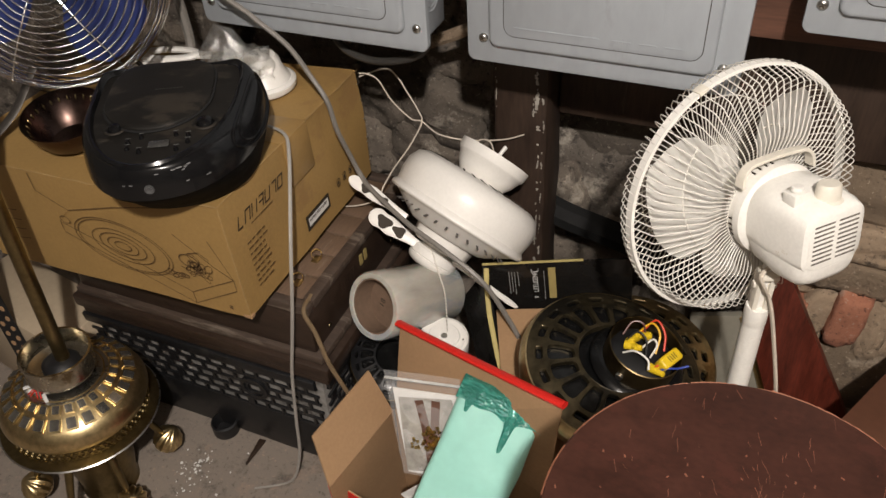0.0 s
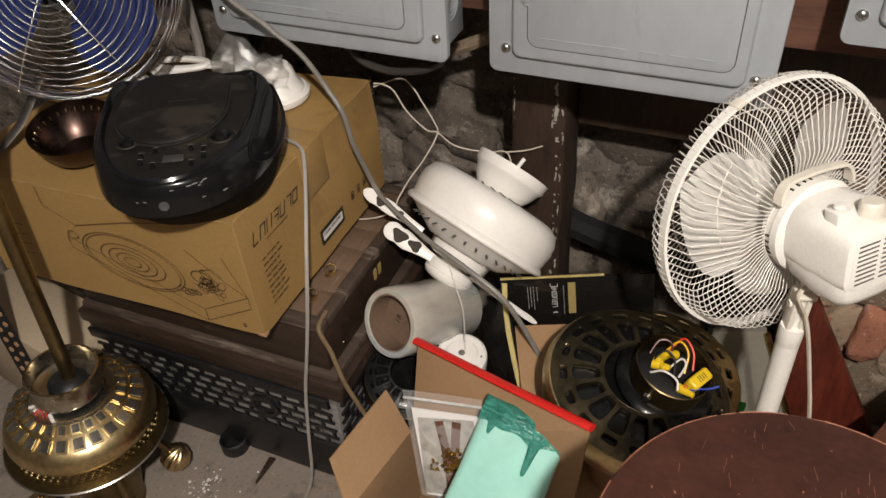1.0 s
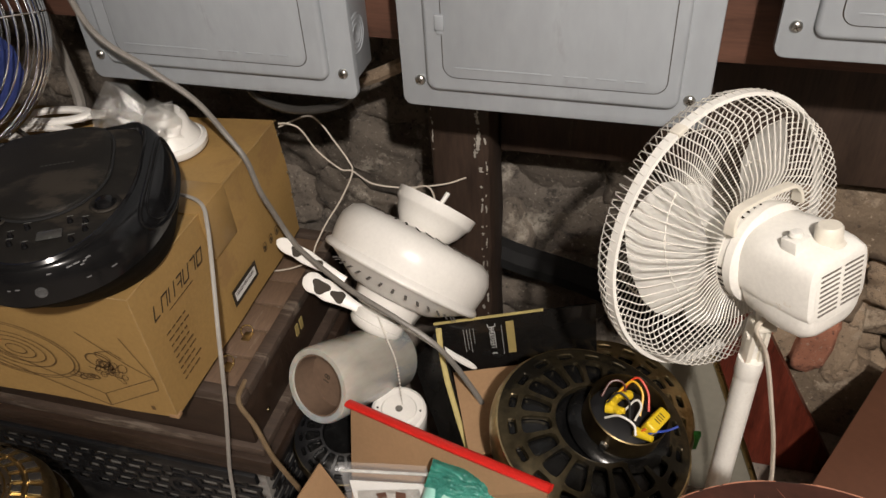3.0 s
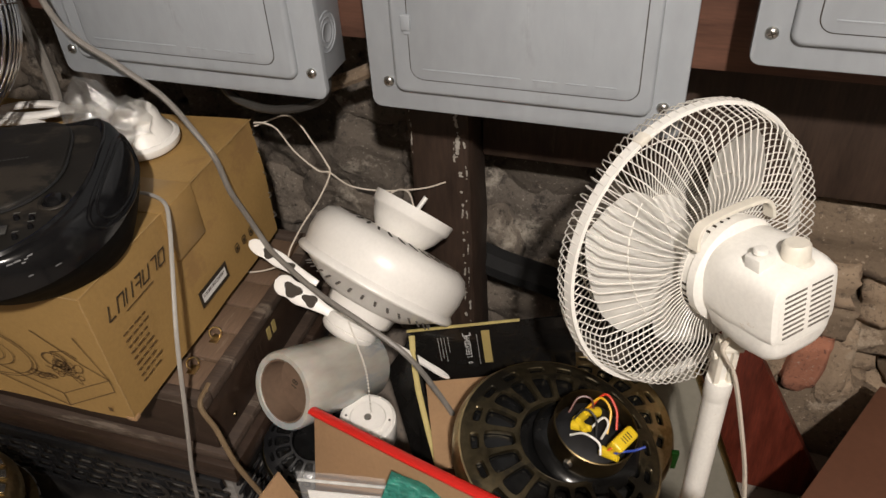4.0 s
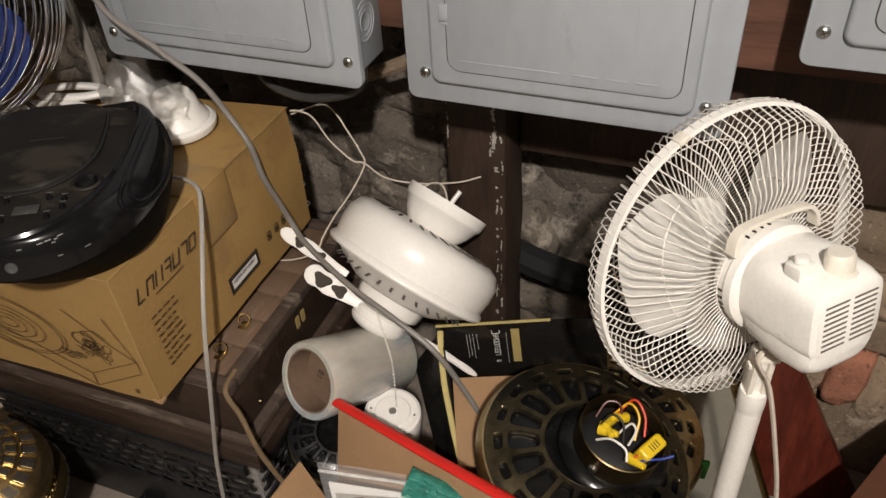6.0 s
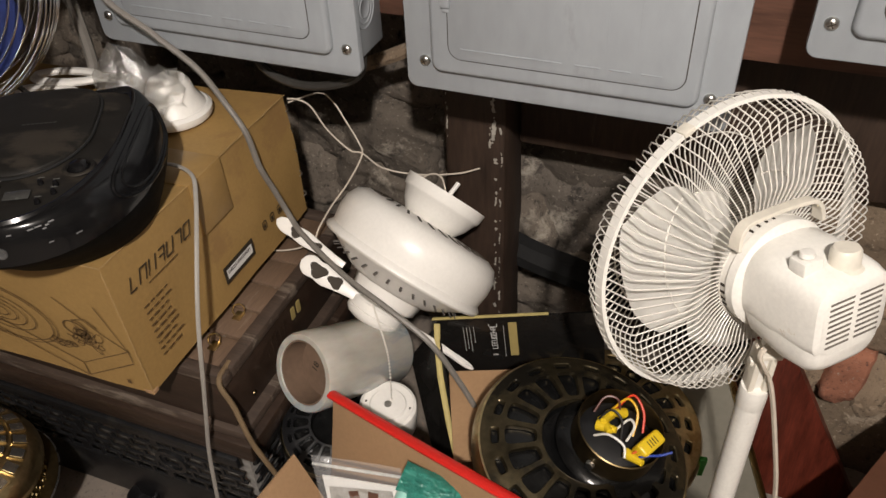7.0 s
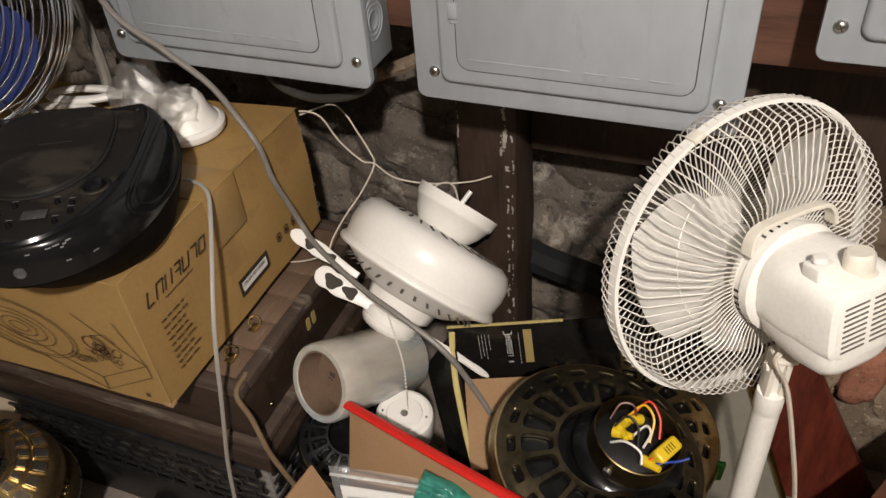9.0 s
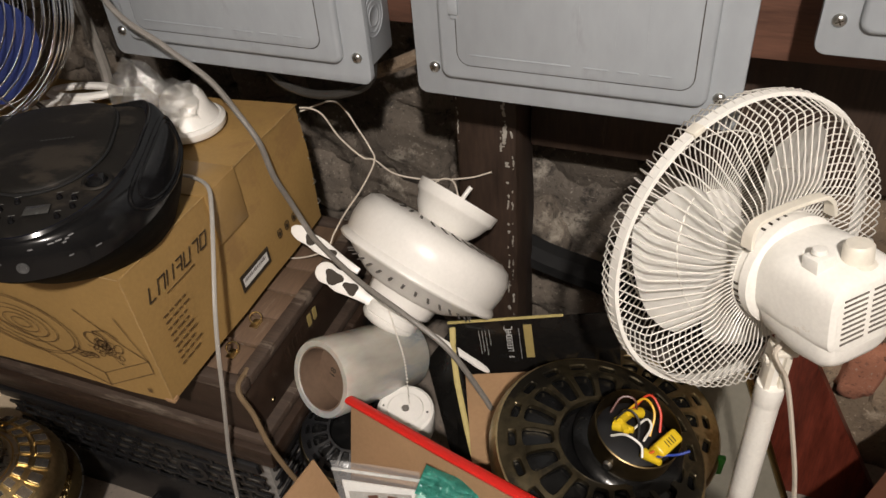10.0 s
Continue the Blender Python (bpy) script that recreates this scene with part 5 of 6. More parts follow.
        part("finial", ball, BRASS, arm, "ribbed brass ball finial", m=pose(0.126, 0, 0.062, 0, 35, 0))
    return t


brass_ceiling_fan()


# ---- chrome fan with blue blades ----
DARK_STEEL = mat("dark_dusty_steel", (0.10, 0.09, 0.08), 0.5, 0.6, vary=0.25, scale=15, bump=0.05)


def floor_fan():
    n = Vector((0.50, -0.80, 0.33)).normalized()
    t = thing("floor_fan", "chrome wire cage fan with blue blades standing on a carton", "fan", axis((-0.985, 0.990, 0.946), n, (1, 0, 0)))
    R = 0.172
    for k in range(15):
        r = 0.022 + k * 0.0107
        z = 0.058 - 0.030 * (r / R) ** 3
        part("guard_ring", lathe([(r - 0.0011, z), (r, z + 0.0011), (r + 0.0011, z), (r, z - 0.0011), (r - 0.0011, z)], 72), CHROME, t)
    for a in range(0, 360, 60):
        path = [(r, 0, 0.0568 - 0.030 * (r / R) ** 3) for r in (0.02, 0.06, 0.10, 0.14, R)] + [(R + 0.006, 0, 0.010), (R + 0.004, 0, -0.05)]
        part("guard_spoke", sweep(smooth_path(path, 4), 0.0014, 6), CHROME, t, m=pose(0, 0, 0, 0, 0, a + 12))
    for k in range(7):
        z = 0.020 - k * 0.0145
        r = R + 0.004 - 0.0006 * (k - 3) ** 2
        part("side_ring", lathe([(r - 0.0016, z), (r, z + 0.0016), (r + 0.0016, z), (r, z - 0.0016), (r - 0.0016, z)], 84), CHROME, t)
    for k in range(14):
        r = 0.03 + k * 0.0107
        z = -0.082 + 0.012 * (r / R) ** 3
        part("rear_ring", lathe([(r - 0.0010, z), (r, z + 0.0010), (r + 0.0010, z), (r, z - 0.0010), (r - 0.0010, z)], 60), CHROME, t)
    for k in range(3):
        bm = bmesh.new()
        rows = []
        for i in range(9):
            r = 0.026 + 0.128 * i / 8
            half = radians(24 + 22 * math.sin(math.pi * min(1, 0.15 + 0.8 * i / 8)))
            if i == 8:
                half *= 0.8
            rows.append([bm.verts.new((r * math.cos(u * half), r * math.sin(u * half), -0.015 + 0.024 * u)) for u in [-1 + 2 * j / 10 for j in range(11)]])
        for a, b in zip(rows, rows[1:]):
            for j in range(10):
                bm.faces.new((a[j], a[j + 1], b[j + 1], b[j]))
        bmesh.ops.solidify(bm, geom=bm.faces[:], thickness=0.002)
        part("blade", bm, BLUE_BLADE, t, "blue plastic blade", m=pose(0, 0, 0, 0, 0, 120 * k - 38))
    part("hub", lathe([(0, 0.012), (0.020, 0.010), (0.026, 0.0), (0.026, -0.03), (0, -0.03)], 32), BLUE_BLADE, t)
    part("motor", lathe([(0, -0.03), (0.045, -0.032), (0.050, -0.045), (0.050, -0.11), (0.04, -0.125), (0, -0.13)], 36), BLACK_PLASTIC, t, "dark round motor")
    # splayed foot under the cage, in world axes
    inv = t.matrix_world.inverted()
    for dx, dy in ((-0.075, -0.105), (0.10, 0.05)):
        p = [(-0.985 + dx * 0.8, 1.0 + dy * 0.5, 0.80), (-0.985 + dx, 1.0 + dy, 0.745), (-0.985 + dx * 1.15, 1.0 + dy * 1.5, 0.719), (-0.985 + dx * 1.2, 1.0 + dy * 1.9, 0.7155)]
        part("foot", sweep(smooth_path(p, 5), 0.0095, 8, flat=0.4), DARK_STEEL, t, "dark bent metal foot", m=inv)
    return t


floor_fan()

# brass bowl, in front of the chrome fan
bowl = thing("brass_bowl", "small dark brass bowl with fluted rim on a carton", "bowl", axis((-0.944, 0.893, 0.712), (0.10, -0.14, 1)))
bm = lathe([(0, 0.0), (0.036, 0.0), (0.050, 0.012), (0.064, 0.040), (0.068, 0.054), (0.066, 0.0545), (0.061, 0.041), (0.047, 0.015), (0.034, 0.004), (0, 0.004)], 64)
# dim interior and pinkish reflection are put into the metal's colour
part("bowl_wall", bm, mat("dark_pinkish_bowl", (0.085, 0.055, 0.046), 0.30, 1.0, vary=0.35, scale=18, bump=0.05), bowl)
part("foot_rim", lathe([(0.0365, 0.0), (0.0385, 0.003), (0.0365, 0.006)], 40), BRASS, bowl)
bm = bmesh.new()
for k in range(28):
    merge(bm, lathe([(0.0022, 0), (0.0016, 0.0012), (0, 0.0016)], 8), pose(0, 0, 0, 0, 0, 360 * k / 28) @ pose(0.0588, 0, 0.040, 0, -68, 0) @ Matrix.Diagonal((2.2, 0.8, 1, 1)))
tagged(part("fluting", bm, DARK_BRASS, bowl), kind="stuff")

# ---- white lamp base with crumpled wrap ----
lb = thing("white_lamp_base", "white bell-shaped fitting wrapped in clear plastic on a carton", "lamp base", axis((-0.728, 1.128, 0.7215), (0, 0, 1)))
part("base_plate", lathe([(0, 0.0), (0.052, 0.0), (0.055, 0.004), (0.055, 0.012), (0.050, 0.016), (0.047, 0.016), (0.044, 0.022), (0.036, 0.034), (0.032, 0.05), (0.026, 0.058), (0, 0.06)], 48), WHITE_ENAMEL, lb)
bm = bmesh.new()
rw = random.Random(31)
for shrink in (1.0, 0.72):
    own = bmesh.new()
    bmesh.ops.create_icosphere(own, subdivisions=3, radius=1)
    for v in own.verts:
        p = v.co.copy()
        k = shrink * (0.86 + 0.40 * noise.noise(p * 1.9 + Vector((shrink * 9, 0, 0))) + 0.34 * abs(noise.noise(p * 4.3)) + 0.20 * abs(noise.noise(p * 8.5 + Vector((2, 0, 0)))) + rw.uniform(-0.11, 0.11))
        peak = max(0.0, p.dot(Vector((-0.15, -0.2, 0.97)))) ** 7
        v.co = Vector((p.x * 0.060 * k, p.y * 0.034 * k, p.z * 0.028 * k + peak * 0.034 * shrink))
    merge(bm, own)
wrap = tagged(part("clear_plastic_wrap", bm, CLEAR, smooth=False, m=pose(-0.757, 1.100, 0.770, 8, 0, 10) @ Matrix.Diagonal((1.12, 1.35, 1.42, 1))), "crumpled clear plastic wrapping over a white fitting", "plastic wrap")
for (x, y, a, z) in ((-0.945, 1.150, 12, 0.7330), (-0.945, 1.108, 4, 0.7250)):
    ir = thing("white_blade_iron", "white oval metal blade iron lying on a carton", "blade iron", pose(x, y, z, 0, -2, a), "loose white blade irons")
    bm = bmesh.new()
    pts = [(0.055 * math.cos(k * math.pi / 18), 0.019 * math.sin(k * math.pi / 18), 0.006) for k in range(36)]
    sweep(pts, 0.0075, 8, bm, closed=True, flat=0.8)
    part("loop", bm, WHITE_ENAMEL, ir)
    part("tab", block(0.05, 0.105, -0.011, 0.011, 0.002, 0.008, 0.002), WHITE_ENAMEL, ir)

# ---- film roll, lamp holder ----
ax = Vector((-0.33, -0.83, 0.42)).normalized()
roll = thing("film_roll", "milky plastic film roll on a brown cardboard core", "film roll", axis((-0.459, 0.941, 0.449), ax, (1, 0, 0)))
part("film", lathe([(0.047, -0.003), (0.049, 0.0), (0.057, 0.0), (0.0595, -0.004), (0.0595, -0.05), (0.0580, -0.054), (0.0575, -0.175), (0.056, -0.178), (0.047, -0.178)], 64), MILKY, roll)
core = part("core", lathe([(0.0478, -0.002), (0.0455, -0.002), (0.0450, -0.03), (0.0450, -0.175), (0.0478, -0.175)], 48), CORE_CARD, roll)
part("core_plug", lathe([(0, -0.040), (0.0449, -0.040), (0.0449, -0.044), (0, -0.044)], 40), CORE_CARD, roll, "brown core end stamped 18")
txt = bpy.data.curves.new("stamp", "FONT")
txt.body, txt.size, txt.extrude = "18", 0.016, 0.0002
txt.materials.append(INK_AND_GAP)
stamp = new("stamp", txt)
stamp.parent = roll
stamp.matrix_local = pose(-0.012, -0.014, -0.0392, 0, 0, 75)

holder = thing("porcelain_lampholder", "round white ceramic lampholder with two screw holes", "lampholder", axis((-0.350, 0.984, 0.376), (0.10, -0.10, 0.986)))
part("body", lathe([(0, 0.0), (0.026, 0.0), (0.028, -0.003), (0.030, -0.0035), (0.038, -0.0015), (0.0425, -0.004), (0.044, -0.009), (0.0435, -0.050), (0.040, -0.055), (0, -0.055)], 56), WHITE_ENAMEL, holder)
part("contact", lathe([(0, 0.0016), (0.005, 0.0014), (0.006, 0.0), (0, 0)], 20), STEEL, holder, "small metal centre contact")
for sx in (-1, 1):
    part("screw_hole", lathe([(0, 0.0006), (0.0016, 0.0006), (0.0016, -0.001)], 10), INK_AND_GAP, holder, m=pose(sx * 0.033, sx * 0.006, -0.002))
cable("bead_chain", [(-0.402, 1.068, 0.486), (-0.384, 1.05, 0.458), (-0.36, 1.02, 0.436), (-0.347, 0.992, 0.378)], 0.0005, STEEL, "fine metal bead pull chain hanging from a fan", "pull chain")
ch = bpy.data.objects["bead_chain"]
pts = smooth_path([(-0.402, 1.068, 0.486), (-0.384, 1.05, 0.458), (-0.36, 1.02, 0.436), (-0.347, 0.992, 0.378)], 12)
bm = bmesh.new()
for p in pts:
    bmesh.ops.create_icosphere(bm, subdivisions=1, radius=0.0019, matrix=Matrix.Translation(p))
tagged(part("beads", bm, WIRE_WHITE, ch), kind="stuff")


# ---- dark brass fan housings ----
SPECKLED_BLACK = mat("speckled_gloss_black", (0.006, 0.006, 0.006), 0.22, vary=0.3, scale=40, fine=200, bump=0.25, ior=1.4, rough_vary=0.2, spots=(0.035, 0.03, 0.022), spot_scale=38, spot_at=0.62)


def slotted_housing(name, m, R, label, material, plate_mat, n=18):
    """A cast fan housing: a domed plate pierced by long and short rounded slots, over a dark well."""
    t = thing(name, label, "fan housing", m, "loose fan housings")
    part("rim", lathe([(R * 0.955, 0.0015), (R * 0.975, 0.0012), (R, -0.006), (R * 1.014, -0.016), (R * 1.0, -0.026), (R * 0.97, -0.042), (R * 0.80, -0.055), (0, -0.055)], 96), material, t, "bright brass rim")
    # glossy black dish; under the slots its black paints the recess's shade
    part("well", lathe([(R * 0.945, -0.006), (R * 0.80, 0.001), (R * 0.60, 0.008), (R * 0.43, 0.008), (R * 0.40, 0.0), (R * 0.18, -0.001), (0, -0.002)], 64), SPECKLED_BLACK, t)
    def dome(q):
        return 0.019 * (1 - ((q - 0.42) / 0.58) ** 2)
    bm = bmesh.new()
    half, K = math.pi / n, 32
    def at(q, th, dz=0.0):
        return bm.verts.new((R * q * math.cos(th), R * q * math.sin(th), dome(q) + dz))
    for q0, q1, h0, h1, wide0, wide1 in ((0.425, 0.775, 0.470, 0.750, 0.74, 0.76), (0.775, 0.960, 0.800, 0.868, 0.52, 0.52)):
        for k in range(n):
            loops = [[], [], [], []]
            for j in range(K):
                c, s = math.cos(2 * math.pi * j / K), math.sin(2 * math.pi * j / K)
                f = 1 / max(abs(c), abs(s))
                ec, es = math.copysign(abs(c) ** 0.45, c), math.copysign(abs(s) ** 0.45, s)
                qo = (q0 + q1) / 2 + c * f * (q1 - q0) / 2
                qi = (h0 + h1) / 2 + ec * (h1 - h0) / 2
                wd = wide0 + (wide1 - wide0) * (ec + 1) / 2
                th = 2 * half * k
                loops[0].append(at(qo, th + s * f * half))
                loops[1].append(at(qi + (qo - qi) * 0.14, th + half * (es * wd + (s * f - es * wd) * 0.14)))
                loops[2].append(at(qi, th + half * es * wd, -0.0016))
                loops[3].append(at(qi, th + half * es * wd, -0.008))
            for a, b in zip(loops, loops[1:]):
                for j in range(K):
                    bm.faces.new((a[j], a[(j + 1) % K], b[(j + 1) % K], b[j]))
    bmesh.ops.remove_doubles(bm, verts=bm.verts[:], dist=1e-6)
    part("pierced_plate", bm, plate_mat, t)
    part("inner_ring", lathe([(R * 0.425, -0.003), (R * 0.418, 0.0180), (R * 0.423, 0.0198), (R * 0.432, 0.0186)], 72), plate_mat, t)
    for a in (20, 92, 164, 236, 308):
        part("screw", lathe([(0, 0.003), (0.0035, 0.0025), (0.0045, 0.0)], 12), SPECKLED_BLACK, t, m=pose(R * 0.375 * math.cos(radians(a)), R * 0.375 * math.sin(radians(a)), -0.001))
    return t


SOOTY_BRASS = mat("sooty_lacquered_brass", (0.135, 0.108, 0.062), 0.36, 0.85, vary=0.4, scale=16, fine=90, bump=0.10, spots=(0.040, 0.035, 0.026), spot_scale=7, spot_at=0.50, rough_vary=0.14)
BRASS_CUP = mat("brown_bronze", (0.17, 0.125, 0.062), 0.40, 1.0, vary=0.25, scale=14, bump=0.04)
# brighter brass on the rim than the plate holds its gold highlight
main = slotted_housing("fan_housing", axis((-0.050, 0.936, 0.467), (0.24, -0.06, 0.965), (1, 0, 0)), 0.139, "dark antique brass fan housing with slots and exposed wiring", BRASS, SOOTY_BRASS)
hubm = pose(0.030, 0.014, 0.010)
part("wiring_cup", lathe([(0.050, -0.008), (0.0545, -0.004), (0.0550, 0.043), (0.0535, 0.044), (0.0520, 0.041), (0.051, 0.012), (0, 0.010)], 56), BRASS_CUP, main, "brass cup holding the wiring", m=hubm)
part("wiring_bed", lathe([(0, 0.030), (0.030, 0.028), (0.048, 0.020), (0.048, 0.010), (0, 0.010)], 40), BLACK_PLASTIC, main, m=hubm)
part("hub_skirt", lathe([(0.072, 0.002), (0.066, 0.008), (0.055, 0.010), (0.0545, 0.0)], 48), SPECKLED_BLACK, main, m=hubm)
part("side_screw", lathe([(0, 0.006), (0.005, 0.005), (0.006, 0.0), (0, 0)], 16), STEEL, main, m=hubm @ pose(0, 0, 0, 0, 0, -112) @ pose(0.0545, 0, 0.020, 0, 90, 0))
part("capacitor", block(-0.008, 0.008, -0.0165, 0.0165, 0.034, 0.056, 0.004, 3), YELLOW, main, "yellow capacitor", m=hubm @ pose(0.030, -0.004, 0.004, 6, 10, -28) @ Matrix.Diagonal((1.15, 1.15, 1, 1)))
bm = bmesh.new()
for k in range(4):
    rect_bar(bm, 0.0, 0.006 - k * 0.0035, 0.008, 0.0012, 0.0563)
part("capacitor_print", bm, INK_AND_GAP, main, smooth=False, m=hubm @ pose(0.030, -0.004, 0.0042, 6, 10, -28) @ Matrix.Diagonal((1.15, 1.15, 1, 1)))
for k, (x, y, a) in enumerate(((-0.024, 0.006, 30), (-0.016, 0.018, -20), (0.000, 0.028, -50), (0.014, -0.026, 60), (-0.028, -0.004, 80))):
    part("wire_nut", lathe([(0, 0.026), (0.004, 0.025), (0.0065, 0.006), (0.007, 0.0), (0, 0)], 14), YELLOW, main, "yellow wire nut", m=hubm @ pose(x, y, 0.034, 65, 0, a))
wire_sets = (
    ((0.62, 0.05, 0.02), [(-0.012, 0.026, 0.036), (0.0, 0.038, 0.062), (0.018, 0.024, 0.058), (0.026, 0.004, 0.044)]),
    ((0.75, 0.42, 0.02), [(-0.016, 0.024, 0.036), (-0.004, 0.033, 0.058), (0.012, 0.020, 0.056), (0.016, -0.004, 0.040)]),
    ((0.70, 0.68, 0.62), [(-0.028, -0.020, 0.034), (-0.014, -0.022, 0.050), (0.006, -0.028, 0.050), (0.012, -0.040, 0.044)]),
    ((0.70, 0.68, 0.62), [(-0.006, -0.004, 0.036), (0.004, 0.006, 0.056), (0.012, -0.002, 0.056), (0.010, -0.014, 0.040)]),
    ((0.02, 0.05, 0.30), [(0.020, -0.034, 0.036), (0.034, -0.030, 0.050), (0.050, -0.022, 0.052), (0.062, -0.014, 0.056)]),
    ((0.02, 0.02, 0.02), [(-0.030, 0.0, 0.034), (-0.020, 0.010, 0.054), (-0.004, 0.004, 0.052), (0.004, -0.012, 0.036)]),
    ((0.10, 0.03, 0.02), [(-0.036, 0.012, 0.034), (-0.030, 0.028, 0.050), (-0.014, 0.030, 0.052), (-0.004, 0.018, 0.036)]),
    ((0.60, 0.12, 0.02), [(0.016, -0.032, 0.036), (0.024, -0.026, 0.048), (0.032, -0.020, 0.046), (0.038, -0.016, 0.036)]),
)
for col, path in wire_sets:
    part("wire", sweep(smooth_path(path, 6), 0.0016, 6), mat("wire_insulation", col, 0.4, vary=0.05, bump=0), main, m=hubm)
slotted_housing("fan_housing", axis((-0.040, 1.100, 0.325), (0.10, -0.05, 0.99), (0.9, 0.3, 0)), 0.143, "brassy slotted fan housing lying behind another", BRASS, BRASS)
# housing copy used as a stand-in for dark brown glass with black ribs
slotted_housing("fan_housing", axis((-0.455, 0.985, 0.275), (0.25, -0.25, 0.93), (1, 0, 0)), 0.085, "small dark housing standing in for ribbed brown glass under a film roll", DULL_BRASS, BLACK_PLASTIC)

# ---- cartons under and round the housings ----
cb = thing("support_carton", "plain brown cardboard carton carrying the fan housings", "carton", pose(-0.06, 1.02, FLOOR, 0, 0, 18))
part("body", block(-0.20, 0.13, -0.16, 0.16, 0.0, 0.236, 0.002), CARD_BROWN, cb)
part("lid_flap", prism([(-0.185, -0.04), (-0.03, -0.04), (-0.03, 0.115), (-0.198, 0.115)], 0, 0.004), CARD_BROWN, cb, m=pose(0.0, 0.0, 0.355, 4, -4, 0))
part("inner_stand", lathe([(0.085, 0.237), (0.085, 0.36), (0.0, 0.36)], 24), CARD_BROWN, cb, m=pose(0.005, -0.078, 0))
CARTON_PLACE = Matrix(((0.952, 0.0, 0.306, -0.313), (0.306, 0.0, -0.952, 1.112), (0.0, 1.0, 0.0, 0.296), (0, 0, 0, 1))) @ pose(0, 0, 0, 0, 0, 5)
bc = thing("black_carton", "torn black printed carton with yellow edges and pale lettering", "carton", CARTON_PLACE)
# local: x along the panel, y up, z towards the viewer
part("back_panel", block(0.0, 0.262, -0.03, 0.146, -0.004, 0.0, 0.0006), BLACK_CARD, bc, "glossy black printed panel")
part("panel_edge", block(0.0, 0.178, 0.146, 0.1482, -0.0045, 0.0005, 0.0006), YELLOW_CARD, bc, "yellow cut edge")
bm = bmesh.new()
rect_bar(bm, 0.122, 0.098, 0.013, 0.074, 0.0008)
part("gold_stripe", bm, GOLD_PRINT, bc, smooth=False)
def up_glyph(bm, cx, y, strokes, s=0.0072, w=0.0011):
    for st in strokes:
        if st == "s":
            rect_bar(bm, cx, y - s * 0.32, s * 1.2, w, 0.0008)
        elif st == "e":
            rect_bar(bm, cx, y + s * 0.32, s * 1.2, w, 0.0008)
        elif st == "t":
            rect_bar(bm, cx - s * 0.6, y, w, s * 0.7, 0.0008)
        elif st == "b":
            rect_bar(bm, cx + s * 0.6, y, w, s * 0.7, 0.0008)
        elif st == "m":
            rect_bar(bm, cx, y, w, s * 0.6, 0.0008)
for k, st in enumerate(("stb", "stem", "sem", "steb", "steb", "seb", "smtb", "tsmb", "sb", "", "s", "e")):
    bm = bmesh.new()
    up_glyph(bm, 0.092, 0.130 - 0.0062 * k, st, 0.0066 if k else 0.0100, 0.0010)
    if st:
        part("pale_mark", bm, PAPER, bc, "pale upright printed figure", smooth=False)
for k, (col, L) in enumerate(((0.108, 0.066), (0.046, 0.052), (0.051, 0.047), (0.056, 0.050), (0.062, 0.030))):
    bm = bmesh.new()
    rp3 = random.Random(k)
    yy = 0.128
    while yy > 0.128 - L:
        h = rp3.uniform(0.003, 0.009)
        rect_bar(bm, col, yy - h / 2, 0.0013, h, 0.0008)
        yy -= h + 0.0016
    tagged(part("small_print", bm, mat("faded_print", (0.36, 0.35, 0.33), 0.6, bump=0), bc, "small unreadable pale print", smooth=False), kind="stuff")


# ---- red carton with its contents ----
def panel4(name, pts, material, parent, label="", thick=0.004, side=1):
    """A flat sheet with four corners and some thickness."""
    bm = bmesh.new()
    v = [bm.verts.new(p) for p in pts]
    f = bm.faces.new(v)
    f.normal_update()
    nrm = f.normal.copy() * thick * side
    r = bmesh.ops.extrude_face_region(bm, geom=[f])
    bmesh.ops.translate(bm, verts=[g for g in r["geom"] if isinstance(g, bmesh.types.BMVert)], vec=nrm)
    return part(name, bm, material, parent, label, smooth=False)


rc = thing("red_carton", "open red cardboard carton with raised flaps, brown inside", "carton", pose(0, 0, 0))
zm, z0 = 0.292, FLOOR + 0.001
BL, BR, FR, FL = Vector((-0.392, 0.862, zm)), Vector((-0.106, 0.800, zm)), Vector((-0.140, 0.640, zm)), Vector((-0.424, 0.700, zm))
dn = Vector((0, 0, z0 - zm))
for nm, a, b in (("back_wall", BL, BR), ("right_wall", BR, FR), ("front_wall", FR, FL)):
    w = panel4(nm, [a, b, b + dn, a + dn], CARD_BROWN, rc, thick=0.003, side=-1)
    o = panel4("red_face", [a, b, b + dn, a + dn], RED_PRINT, w, "red printed outer face", thick=0.0012, side=1)
panel4("bottom", [BL + dn, BR + dn, FR + dn, FL + dn], CARD_BROWN, rc, thick=0.003, side=-1)
PT, QT = Vector((-0.393, 0.915, 0.452)), Vector((-0.091, 0.806, 0.504))
bcw = CARTON_PLACE.inverted()
Y1, Y2 = Vector((-0.316, 1.105, 0.440)), Vector((-0.222, 0.942, 0.330))
sd = panel4("side_flap", [bcw @ p for p in (Y1, Y2, Y2 + Vector((-0.030, 0.0, -0.060)), Y1 + Vector((-0.045, -0.01, -0.080)))], BLACK_CARD, bc, "bent black side flap", thick=0.003)
part("flap_edge", sweep([bcw @ p for p in (Y1, Y1 + (Y2 - Y1) * 0.2 + Vector((-0.006, 0, 0)), Y1 + (Y2 - Y1) * 0.4 + Vector((-0.008, 0, 0)), Y1 + (Y2 - Y1) * 0.7 + Vector((-0.006, 0, 0.001)), Y2)], lambda u: 0.0048 + 0.0026 * noise.noise(Vector((u * 9, 0, 2))), 8, flat=0.4), YELLOW_CARD, sd, "yellow flap edge")
panel4("back_flap", [BL, BR, QT, PT], CARD_BROWN, rc, "raised brown back flap", thick=0.003)
